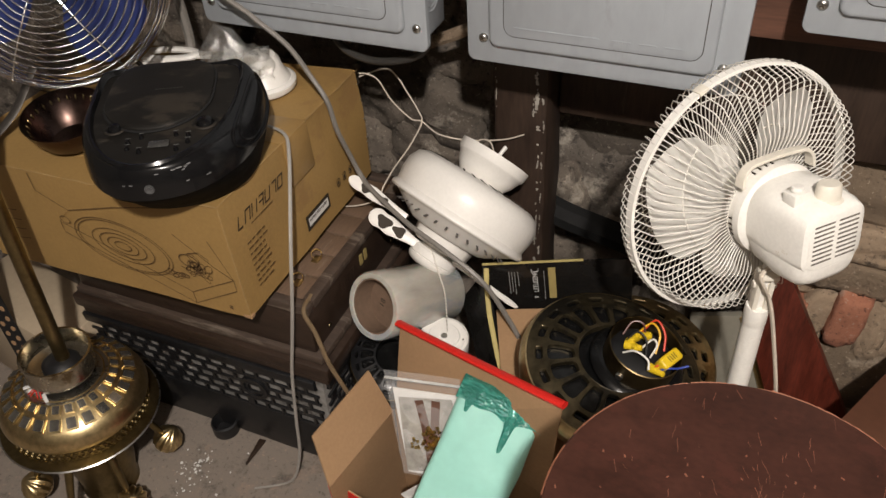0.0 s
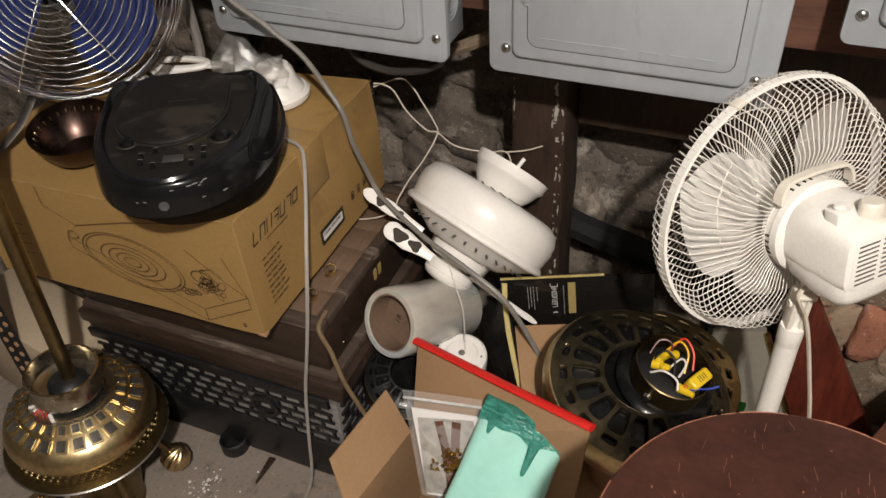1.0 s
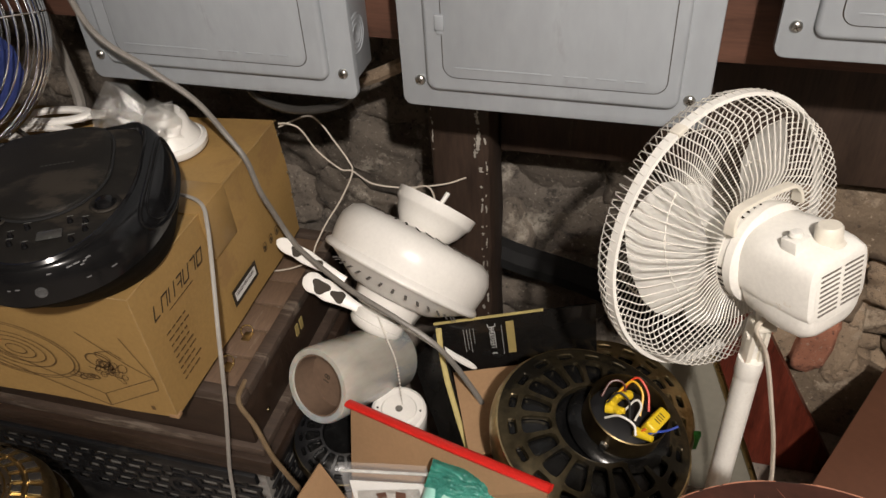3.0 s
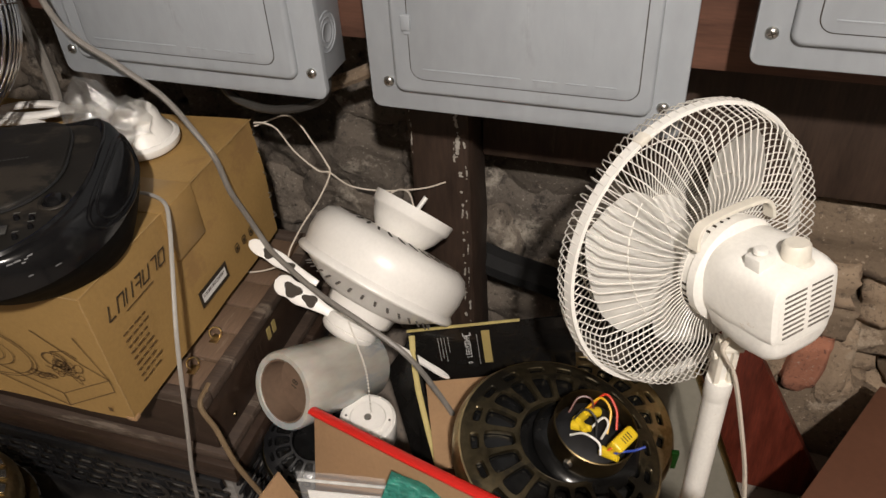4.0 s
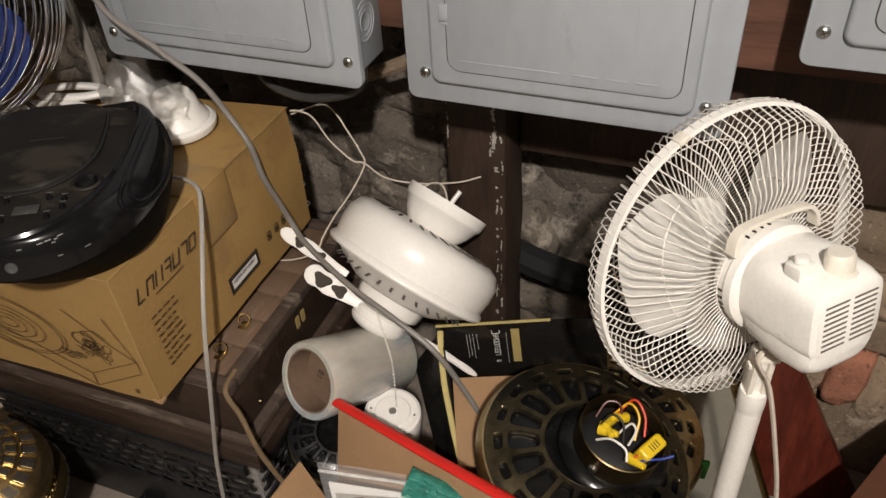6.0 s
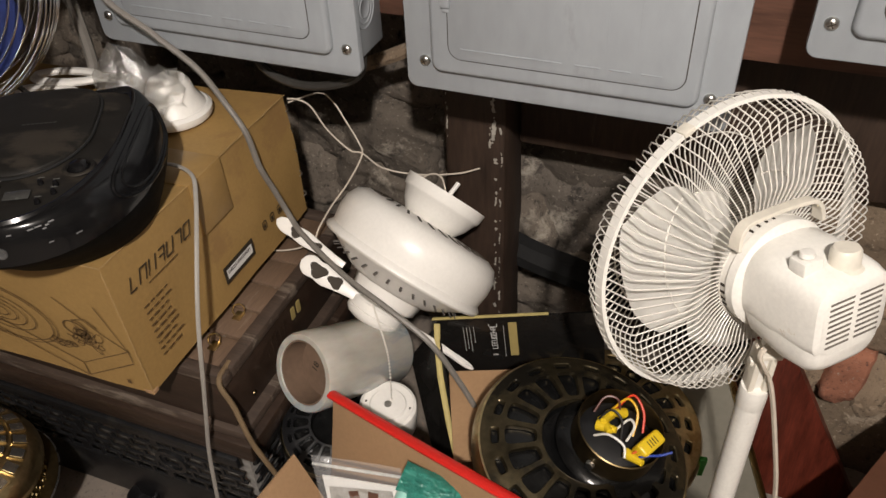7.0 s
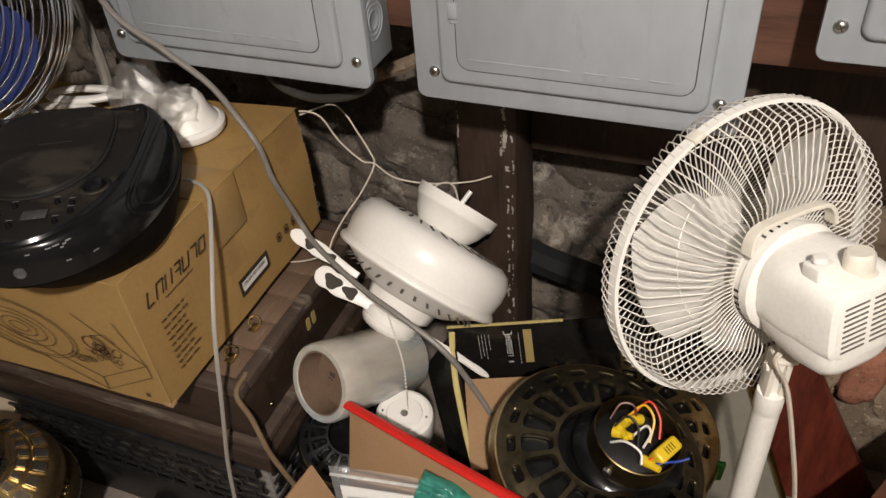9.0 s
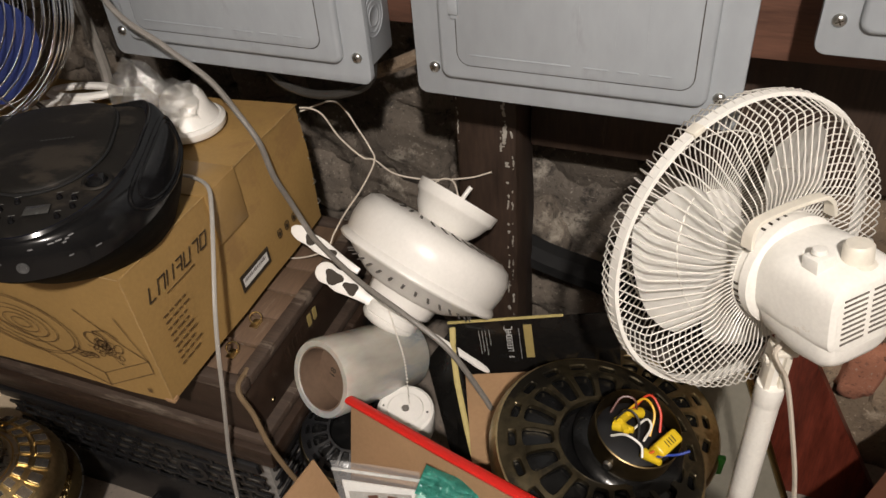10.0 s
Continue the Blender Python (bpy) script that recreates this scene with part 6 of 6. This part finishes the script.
part("red_lip", sweep([PT + (PT - QT).normalized() * 0.006 + Vector((0, -0.001, 0.004)), PT + (QT - PT) * 0.5 + Vector((0, -0.002, 0.0045)), QT + Vector((0.002, -0.001, 0.004))], 0.0085, 10, flat=0.62), RED_PRINT, rc, "glossy red folded lip")
FT, BT = Vector((-0.401, 0.657, 0.357)), Vector((-0.374, 0.818, 0.357))
w = panel4("left_wall", [FT, BT, BL + dn, FL + dn], CARD_BROWN, rc, thick=0.003, side=-1)
panel4("red_face", [FT, BT, BL + dn, FL + dn], RED_PRINT, w, "red printed outer face", thick=0.0012, side=1)
B2 = Vector((-0.410, 0.822, 0.435))
A2 = Vector((-0.440, 0.684, 0.428))
nl = (BT - FT).cross(B2 - FT).normalized()
A2 = A2 - nl * (A2 - FT).dot(nl)
panel4("left_flap", [FT, BT, B2, A2], CARD_BROWN, rc, "raised brown side flap", thick=0.003)
panel4("tissue", [FL + Vector((0.10, 0.03, -0.02)), FR + Vector((-0.01, 0.02, -0.02)), FR + Vector((-0.02, 0.11, -0.05)), FL + Vector((0.12, 0.10, -0.06))], PAPER, rc, "white paper lining", thick=0.001)

bag = thing("zip_bag", "clear zip bag holding a printed card with brass parts", "bag", pose(0, 0, 0))
TL, TR = Vector((-0.366, 0.818, 0.440)), Vector((-0.258, 0.828, 0.452))
dwn = Vector((0.040, -0.050, -0.145))
card = panel4("card", [TL + dwn * 0.10, TR + dwn * 0.10, TR + dwn * 1.05, TL + dwn * 1.05], PAPER, bag, "white-bordered printed card", thick=0.002, side=-1)
up, rt = -dwn.normalized(), (TR - TL).normalized()
nr = rt.cross(up).normalized()
if nr.y > 0:
    nr = -nr
ctr = TL + rt * 0.054 + dwn * 0.58
cm = Matrix((rt, up, nr)).transposed().to_4x4()
cm.translation = ctr + nr * 0.0032
def on_card(name, bm, material, label=""):
    return part(name, bm, material, card, label, smooth=False, m=cm)
bm = bmesh.new()
rect_bar(bm, 0, 0, 0.098, 0.132, 0.0006)
on_card("picture", bm, mat("grey_photo", (0.42, 0.40, 0.36), 0.3, vary=0.30, scale=30, bump=0.0, coat=0.5), "greyish printed picture")
bm = bmesh.new()
ribbon([(-0.016, 0.062), (-0.010, 0.02), (-0.006, -0.06)], 0.014, False, bm, 0.0010)
ribbon([(0.012, 0.062), (0.006, 0.02), (0.004, -0.06)], 0.014, False, bm, 0.0012)
on_card("brown_band", bm, BOARD_WOOD)
bm = bmesh.new()
rb = random.Random(12)
for k in range(46):
    x, y = rb.gauss(0.0, 0.009), rb.gauss(-0.012, 0.014)
    merge(bm, lathe([(0, 0.004), (0.002, 0.0034), (0.0034, 0)], 7), pose(x, y, 0.0014 + rb.uniform(0, 0.003)))
for k in range(10):
    merge(bm, lathe([(0, 0.003), (0.002, 0.002), (0.0026, 0)], 7), pose(rb.gauss(-0.030, 0.003), rb.gauss(-0.012, 0.008), 0.0014))
tagged(on_card("brass_bits", bm, GOLD_TRIM, "small brass parts"), kind="stuff")
bm = bmesh.new()
g = 18
rows = []
for i in range(g + 1):
    row = []
    for j in range(9):
        p = TL + rt * (-0.008 + 0.124 * j / 8) - dwn * 0.10 + dwn * (1.16 * i / g)
        p += nr * (0.005 + 0.003 * noise.noise(p * 40))
        row.append(bm.verts.new(p))
    rows.append(row)
for a, b in zip(rows, rows[1:]):
    for j in range(8):
        bm.faces.new((a[j], a[j + 1], b[j + 1], b[j]))
film = part("plastic_film", bm, mat("clear_film", (0.9, 0.9, 0.9), 0.15, vary=0.02, bump=0.3, scale=20, alpha=0.16), bag, "clear plastic film")
film.visible_shadow = False
sweepz = sweep([TL - rt * 0.008 - dwn * 0.02 + nr * 0.006, TR + rt * 0.01 - dwn * 0.02 + nr * 0.006], 0.0022, 6)
part("zip_strip", sweepz, mat("zip_clear", (0.75, 0.75, 0.72), 0.3, alpha=0.7, bump=0), bag, "whitish zip closure")

# teal foam packet
tu = Vector((0.122, 0.004, -0.036)).normalized()
td = Vector((-0.05, -0.135, -0.135))
td = (td - tu * td.dot(tu)).normalized()
tn = td.cross(tu).normalized()
if tn.z < 0:
    tn = -tn
tm = Matrix((tu, -td, tu.cross(-td))).transposed().to_4x4()
tm.translation = Vector((-0.182, 0.826, 0.462)) - tn * 0.012
teal = thing("teal_packet", "teal foam packet wrapped in crinkled plastic film", "packet", tm)
bm = block(-0.064, 0.064, -0.215, 0.0, -0.012, 0.012, 0.009, 3)
bmesh.ops.subdivide_edges(bm, edges=[e for e in bm.edges if e.calc_length() > 0.02], cuts=12, use_grid_fill=True)
for v in bm.verts:
    v.co += Vector((0, 0, 1)) * 0.0025 * noise.noise(v.co * 22) + Vector((0.003 * noise.noise(v.co * 15), 0, 0))
part("foam", bm, TEAL, teal, "pale teal foam slab")
bm = bmesh.new()
rows = []
for i in range(33):
    row = []
    for j in range(81):
        u, w = -0.067 + 0.134 * j / 80, i / 32
        edge = 0.036 + 0.016 * noise.noise(Vector((u * 26, 0, 3))) + 0.044 * math.exp(-((u - 0.022) / 0.0060) ** 4) + 0.016 * math.exp(-((u + 0.046) / 0.0045) ** 4)
        y = 0.006 - edge * w
        p = Vector((u, y, 0.0135 - 0.016 * max(0, (y + 0.002) / 0.008) ** 2))
        p.z += (0.006 * abs(noise.noise(Vector((u * 50, y * 110, 1)))) + 0.004 * abs(noise.noise(Vector((u * 130, y * 200, 7))))) * (1 - 0.6 * w)
        row.append(bm.verts.new(p))
    rows.append(row)
for a, b in zip(rows, rows[1:]):
    for j in range(80):
        bm.faces.new((a[j], a[j + 1], b[j + 1], b[j]))
bmesh.ops.solidify(bm, geom=bm.faces[:], thickness=0.0008)
part("crinkled_film", bm, TEAL_FILM, teal, "darker crinkled green film end")

# ---- boards in the corner ----
def board(name, outline, y_low, y_high, z_low, z_high, thick, material, label):
    """A leaning board, its outline in x and z."""
    bm = bmesh.new()
    v = [bm.verts.new((x, y_low + (y_high - y_low) * (zz - z_low) / (z_high - z_low), zz)) for x, zz in outline]
    f = bm.faces.new(v)
    r = bmesh.ops.extrude_face_region(bm, geom=[f])
    bmesh.ops.translate(bm, verts=[g for g in r["geom"] if isinstance(g, bmesh.types.BMVert)], vec=(0, thick, 0))
    return tagged(part(name, bm, material, smooth=False), label, "board")


board("mahogany_board", [(0.180, 0.375), (0.150, 0.385), (0.150, FLOOR + 0.004), (0.395, FLOOR + 0.004)], 1.27, 1.36, FLOOR, 0.38, 0.018, MAHOGANY, "dark red mahogany board leaning against the wall")
wb = board("cream_board", [(0.119, 0.352), (0.035, 0.325), (0.075, FLOOR + 0.004), (0.252, FLOOR + 0.004)], 1.19, 1.23, FLOOR, 0.35, 0.012, CREAM_BOARD_SHADED, "cream painted board with a gold edge")
part("gold_edge", sweep([(0.122, 1.2285, 0.350), (0.255, 1.188, FLOOR + 0.006)], 0.0055, 8), GOLD_TRIM, wb, "thin gold edge strip")
gb = tagged(part("brown_box", block(0, 0.34, -0.02, 0.30, 0, 0.27, 0.003), mat("brown_laminate", (0.125, 0.053, 0.030), 0.55, vary=0.12, scale=5, bump=0.05), m=pose(0.278, 1.055, FLOOR, 0, 0, -27)), "plain reddish brown flat box beside the wall", "box")
gt = tagged(part("green_tag", block(-0.006, 0.006, -0.004, 0.004, 0, 0.05, 0.002), mat("green_plastic", (0.05, 0.35, 0.05), 0.4), m=pose(0.103, 1.10, 0.262, 10, 0, 10)), "small bright green plastic tag", "tag")

# ---- corner by the brass fan ----
bx = tagged(part("beige_box", block(-0.15, 0.190, -0.085, 0.06, 0, 0.235, 0.003), mat("beige_laminate", (0.46, 0.37, 0.26), 0.6, vary=0.08, scale=5, bump=0.03), m=pose(-1.275, 0.905, FLOOR, 0, 0, -10)), "pale beige box behind the brass fan", "box")
strip = thing("perforated_angle", "black perforated steel angle standing in the corner", "steel angle", pose(-1.235, 0.800, FLOOR, 0, 0, 20))
bm = block(-0.018, 0.018, -0.001, 0.001, 0, 0.60)
part("flange", bm, BLACK_PLASTIC, strip)
bm = bmesh.new()
for k in range(20):
    for j, sx in enumerate((-0.008, 0.008)):
        merge(bm, lathe([(0.0048, 0.0), (0.0044, 0.0006), (0, 0.0006)], 12), pose(sx, -0.0012, 0.02 + 0.028 * k + 0.014 * j, 90, 0, 0) @ Matrix.Diagonal((1, 1.5, 1, 1)))
part("punched_holes", bm, CARD_BROWN, strip, "rows of punched holes")

# ---- floor scraps ----
ringcap = tagged(part("plastic_ring", lathe([(0.026, 0.0), (0.028, 0.004), (0.028, 0.030), (0.024, 0.032), (0.022, 0.028), (0.022, 0.004), (0, 0.003)], 32), BLACK_PLASTIC, m=pose(-0.815, 0.872, FLOOR + 0.003)), "black plastic ring lying on the floor", "ring")
wedge = prism([(-0.0075, 0.0), (0.0065, 0.002), (0.0045, -0.026), (0.0012, -0.062), (-0.0012, -0.061), (-0.0050, -0.024)], 0, 0.006, 0.0012)
tagged(part("wooden_wedge", wedge, DARK_WOOD, m=pose(-0.728, 0.873, FLOOR + 0.004, 0, 0, 0)), "dark splintered wooden wedge lying on the floor", "wedge")
bm = bmesh.new()
rs = random.Random(21)
for k in range(64):
    x, y = (rs.gauss(-0.815, 0.02), rs.gauss(0.765, 0.022)) if k < 60 else (rs.gauss(-0.79, 0.08), rs.gauss(0.77, 0.07))
    if (x + 0.95) ** 2 + (y - 0.688) ** 2 < 0.006:
        continue
    s = rs.choice((0.0010, 0.0012, 0.0016, 0.0022, 0.0034))
    pts = [(s * rs.uniform(0.5, 1.3) * math.cos(a), s * rs.uniform(0.5, 1.3) * math.sin(a)) for a in [i * math.pi / 3 for i in range(6)]]
    merge(bm, prism(pts, 0, s * 0.25), pose(x, y, FLOOR + 0.004, rs.uniform(-8, 8), rs.uniform(-8, 8), 0))
tagged(part("paint_crumbs", bm, PAPER), "white paint and plaster crumbs on the floor", "crumbs", kind="stuff")

# ---- cables ----
cable("grey_cable", [(-0.80, 1.09, 1.10), (-0.784, 1.10, 0.929), (-0.708, 1.105, 0.862), (-0.655, 1.112, 0.815), (-0.620, 1.112, 0.765), (-0.592, 1.105, 0.728), (-0.580, 1.103, 0.676), (-0.573, 1.118, 0.622), (-0.558, 1.122, 0.577), (-0.524, 1.100, 0.564), (-0.439, 1.058, 0.545), (-0.358, 1.036, 0.520), (-0.293, 1.024, 0.486), (-0.249, 1.02, 0.425), (-0.215, 1.02, 0.350), (-0.18, 1.03, 0.20)], 0.0045, GREY_CABLE, "thick grey cable draped over a carton edge")
cable("bell_wire", [(-0.6015, 1.233, 0.713), (-0.590, 1.243, 0.708), (-0.573, 1.25, 0.695), (-0.552, 1.255, 0.654), (-0.518, 1.258, 0.621), (-0.496, 1.258, 0.619), (-0.465, 1.265, 0.593), (-0.412, 1.28, 0.582), (-0.35, 1.295, 0.587), (-0.313, 1.301, 0.601)], 0.0014, WHITE_CORD, "thin cream bell wire strung to a canopy", "wire")
cable("bell_wire", [(-0.606, 1.240, 0.702), (-0.575, 1.285, 0.700), (-0.553, 1.288, 0.684), (-0.533, 1.28, 0.663), (-0.503, 1.262, 0.637), (-0.496, 1.256, 0.617), (-0.511, 1.23, 0.58), (-0.532, 1.20, 0.546), (-0.54, 1.17, 0.526), (-0.549, 1.15, 0.504), (-0.599, 1.14, 0.4835), (-0.661, 1.13, 0.4825)], 0.0014, WHITE_CORD, "thin cream bell wire hanging down to a cabinet", "wire")
cable("canopy_wire", [(-0.412, 1.27, 0.575), (-0.385, 1.275, 0.592), (-0.365, 1.27, 0.590), (-0.352, 1.255, 0.560)], 0.0014, WHITE_CORD, "short white wire looping into a canopy", "wire")
part("power_cord", sweep(smooth_path([(-0.552, 0.905, 0.478), (-0.545, 0.868, 0.476), (-0.526, 0.862, 0.437), (-0.505, 0.852, 0.387), (-0.487, 0.850, 0.347), (-0.465, 0.855, 0.28), (-0.455, 0.865, 0.20), (-0.47, 0.87, FLOOR + 0.006)], 10), 0.0040, 8), BROWN_CABLE, bpy.data.objects["wooden_cabinet"], "old brown power cord", m=pose(0.545, -0.877, -0.30))
cable("drooping_cable", [(-0.622, 1.205, 0.850), (-0.619, 1.20, 0.812), (-0.612, 1.20, 0.784), (-0.584, 1.20, 0.767), (-0.538, 1.20, 0.762), (-0.481, 1.20, 0.776), (-0.450, 1.20, 0.800), (-0.446, 1.205, 0.850)], 0.0065, mat("dark_grey_sheath", (0.045, 0.042, 0.038), 0.45, vary=0.15, scale=20, bump=0.02), "dark grey cable drooping out of a breaker panel")
cable("wall_conduit", [(-0.565, 1.40, 0.690), (-0.52, 1.37, 0.720), (-0.455, 1.35, 0.757), (-0.40, 1.34, 0.79)], 0.012, TAN_STONE, "dusty pale conduit behind the panels", "conduit")
cable("grey_conduit", [(-0.96, 1.20, 1.10), (-0.944, 1.20, 0.900), (-0.935, 1.20, 0.82), (-0.925, 1.19, 0.745), (-0.925, 1.17, 0.718)], 0.009, GREY_CABLE, "grey flexible conduit dropping behind a carton", "conduit")
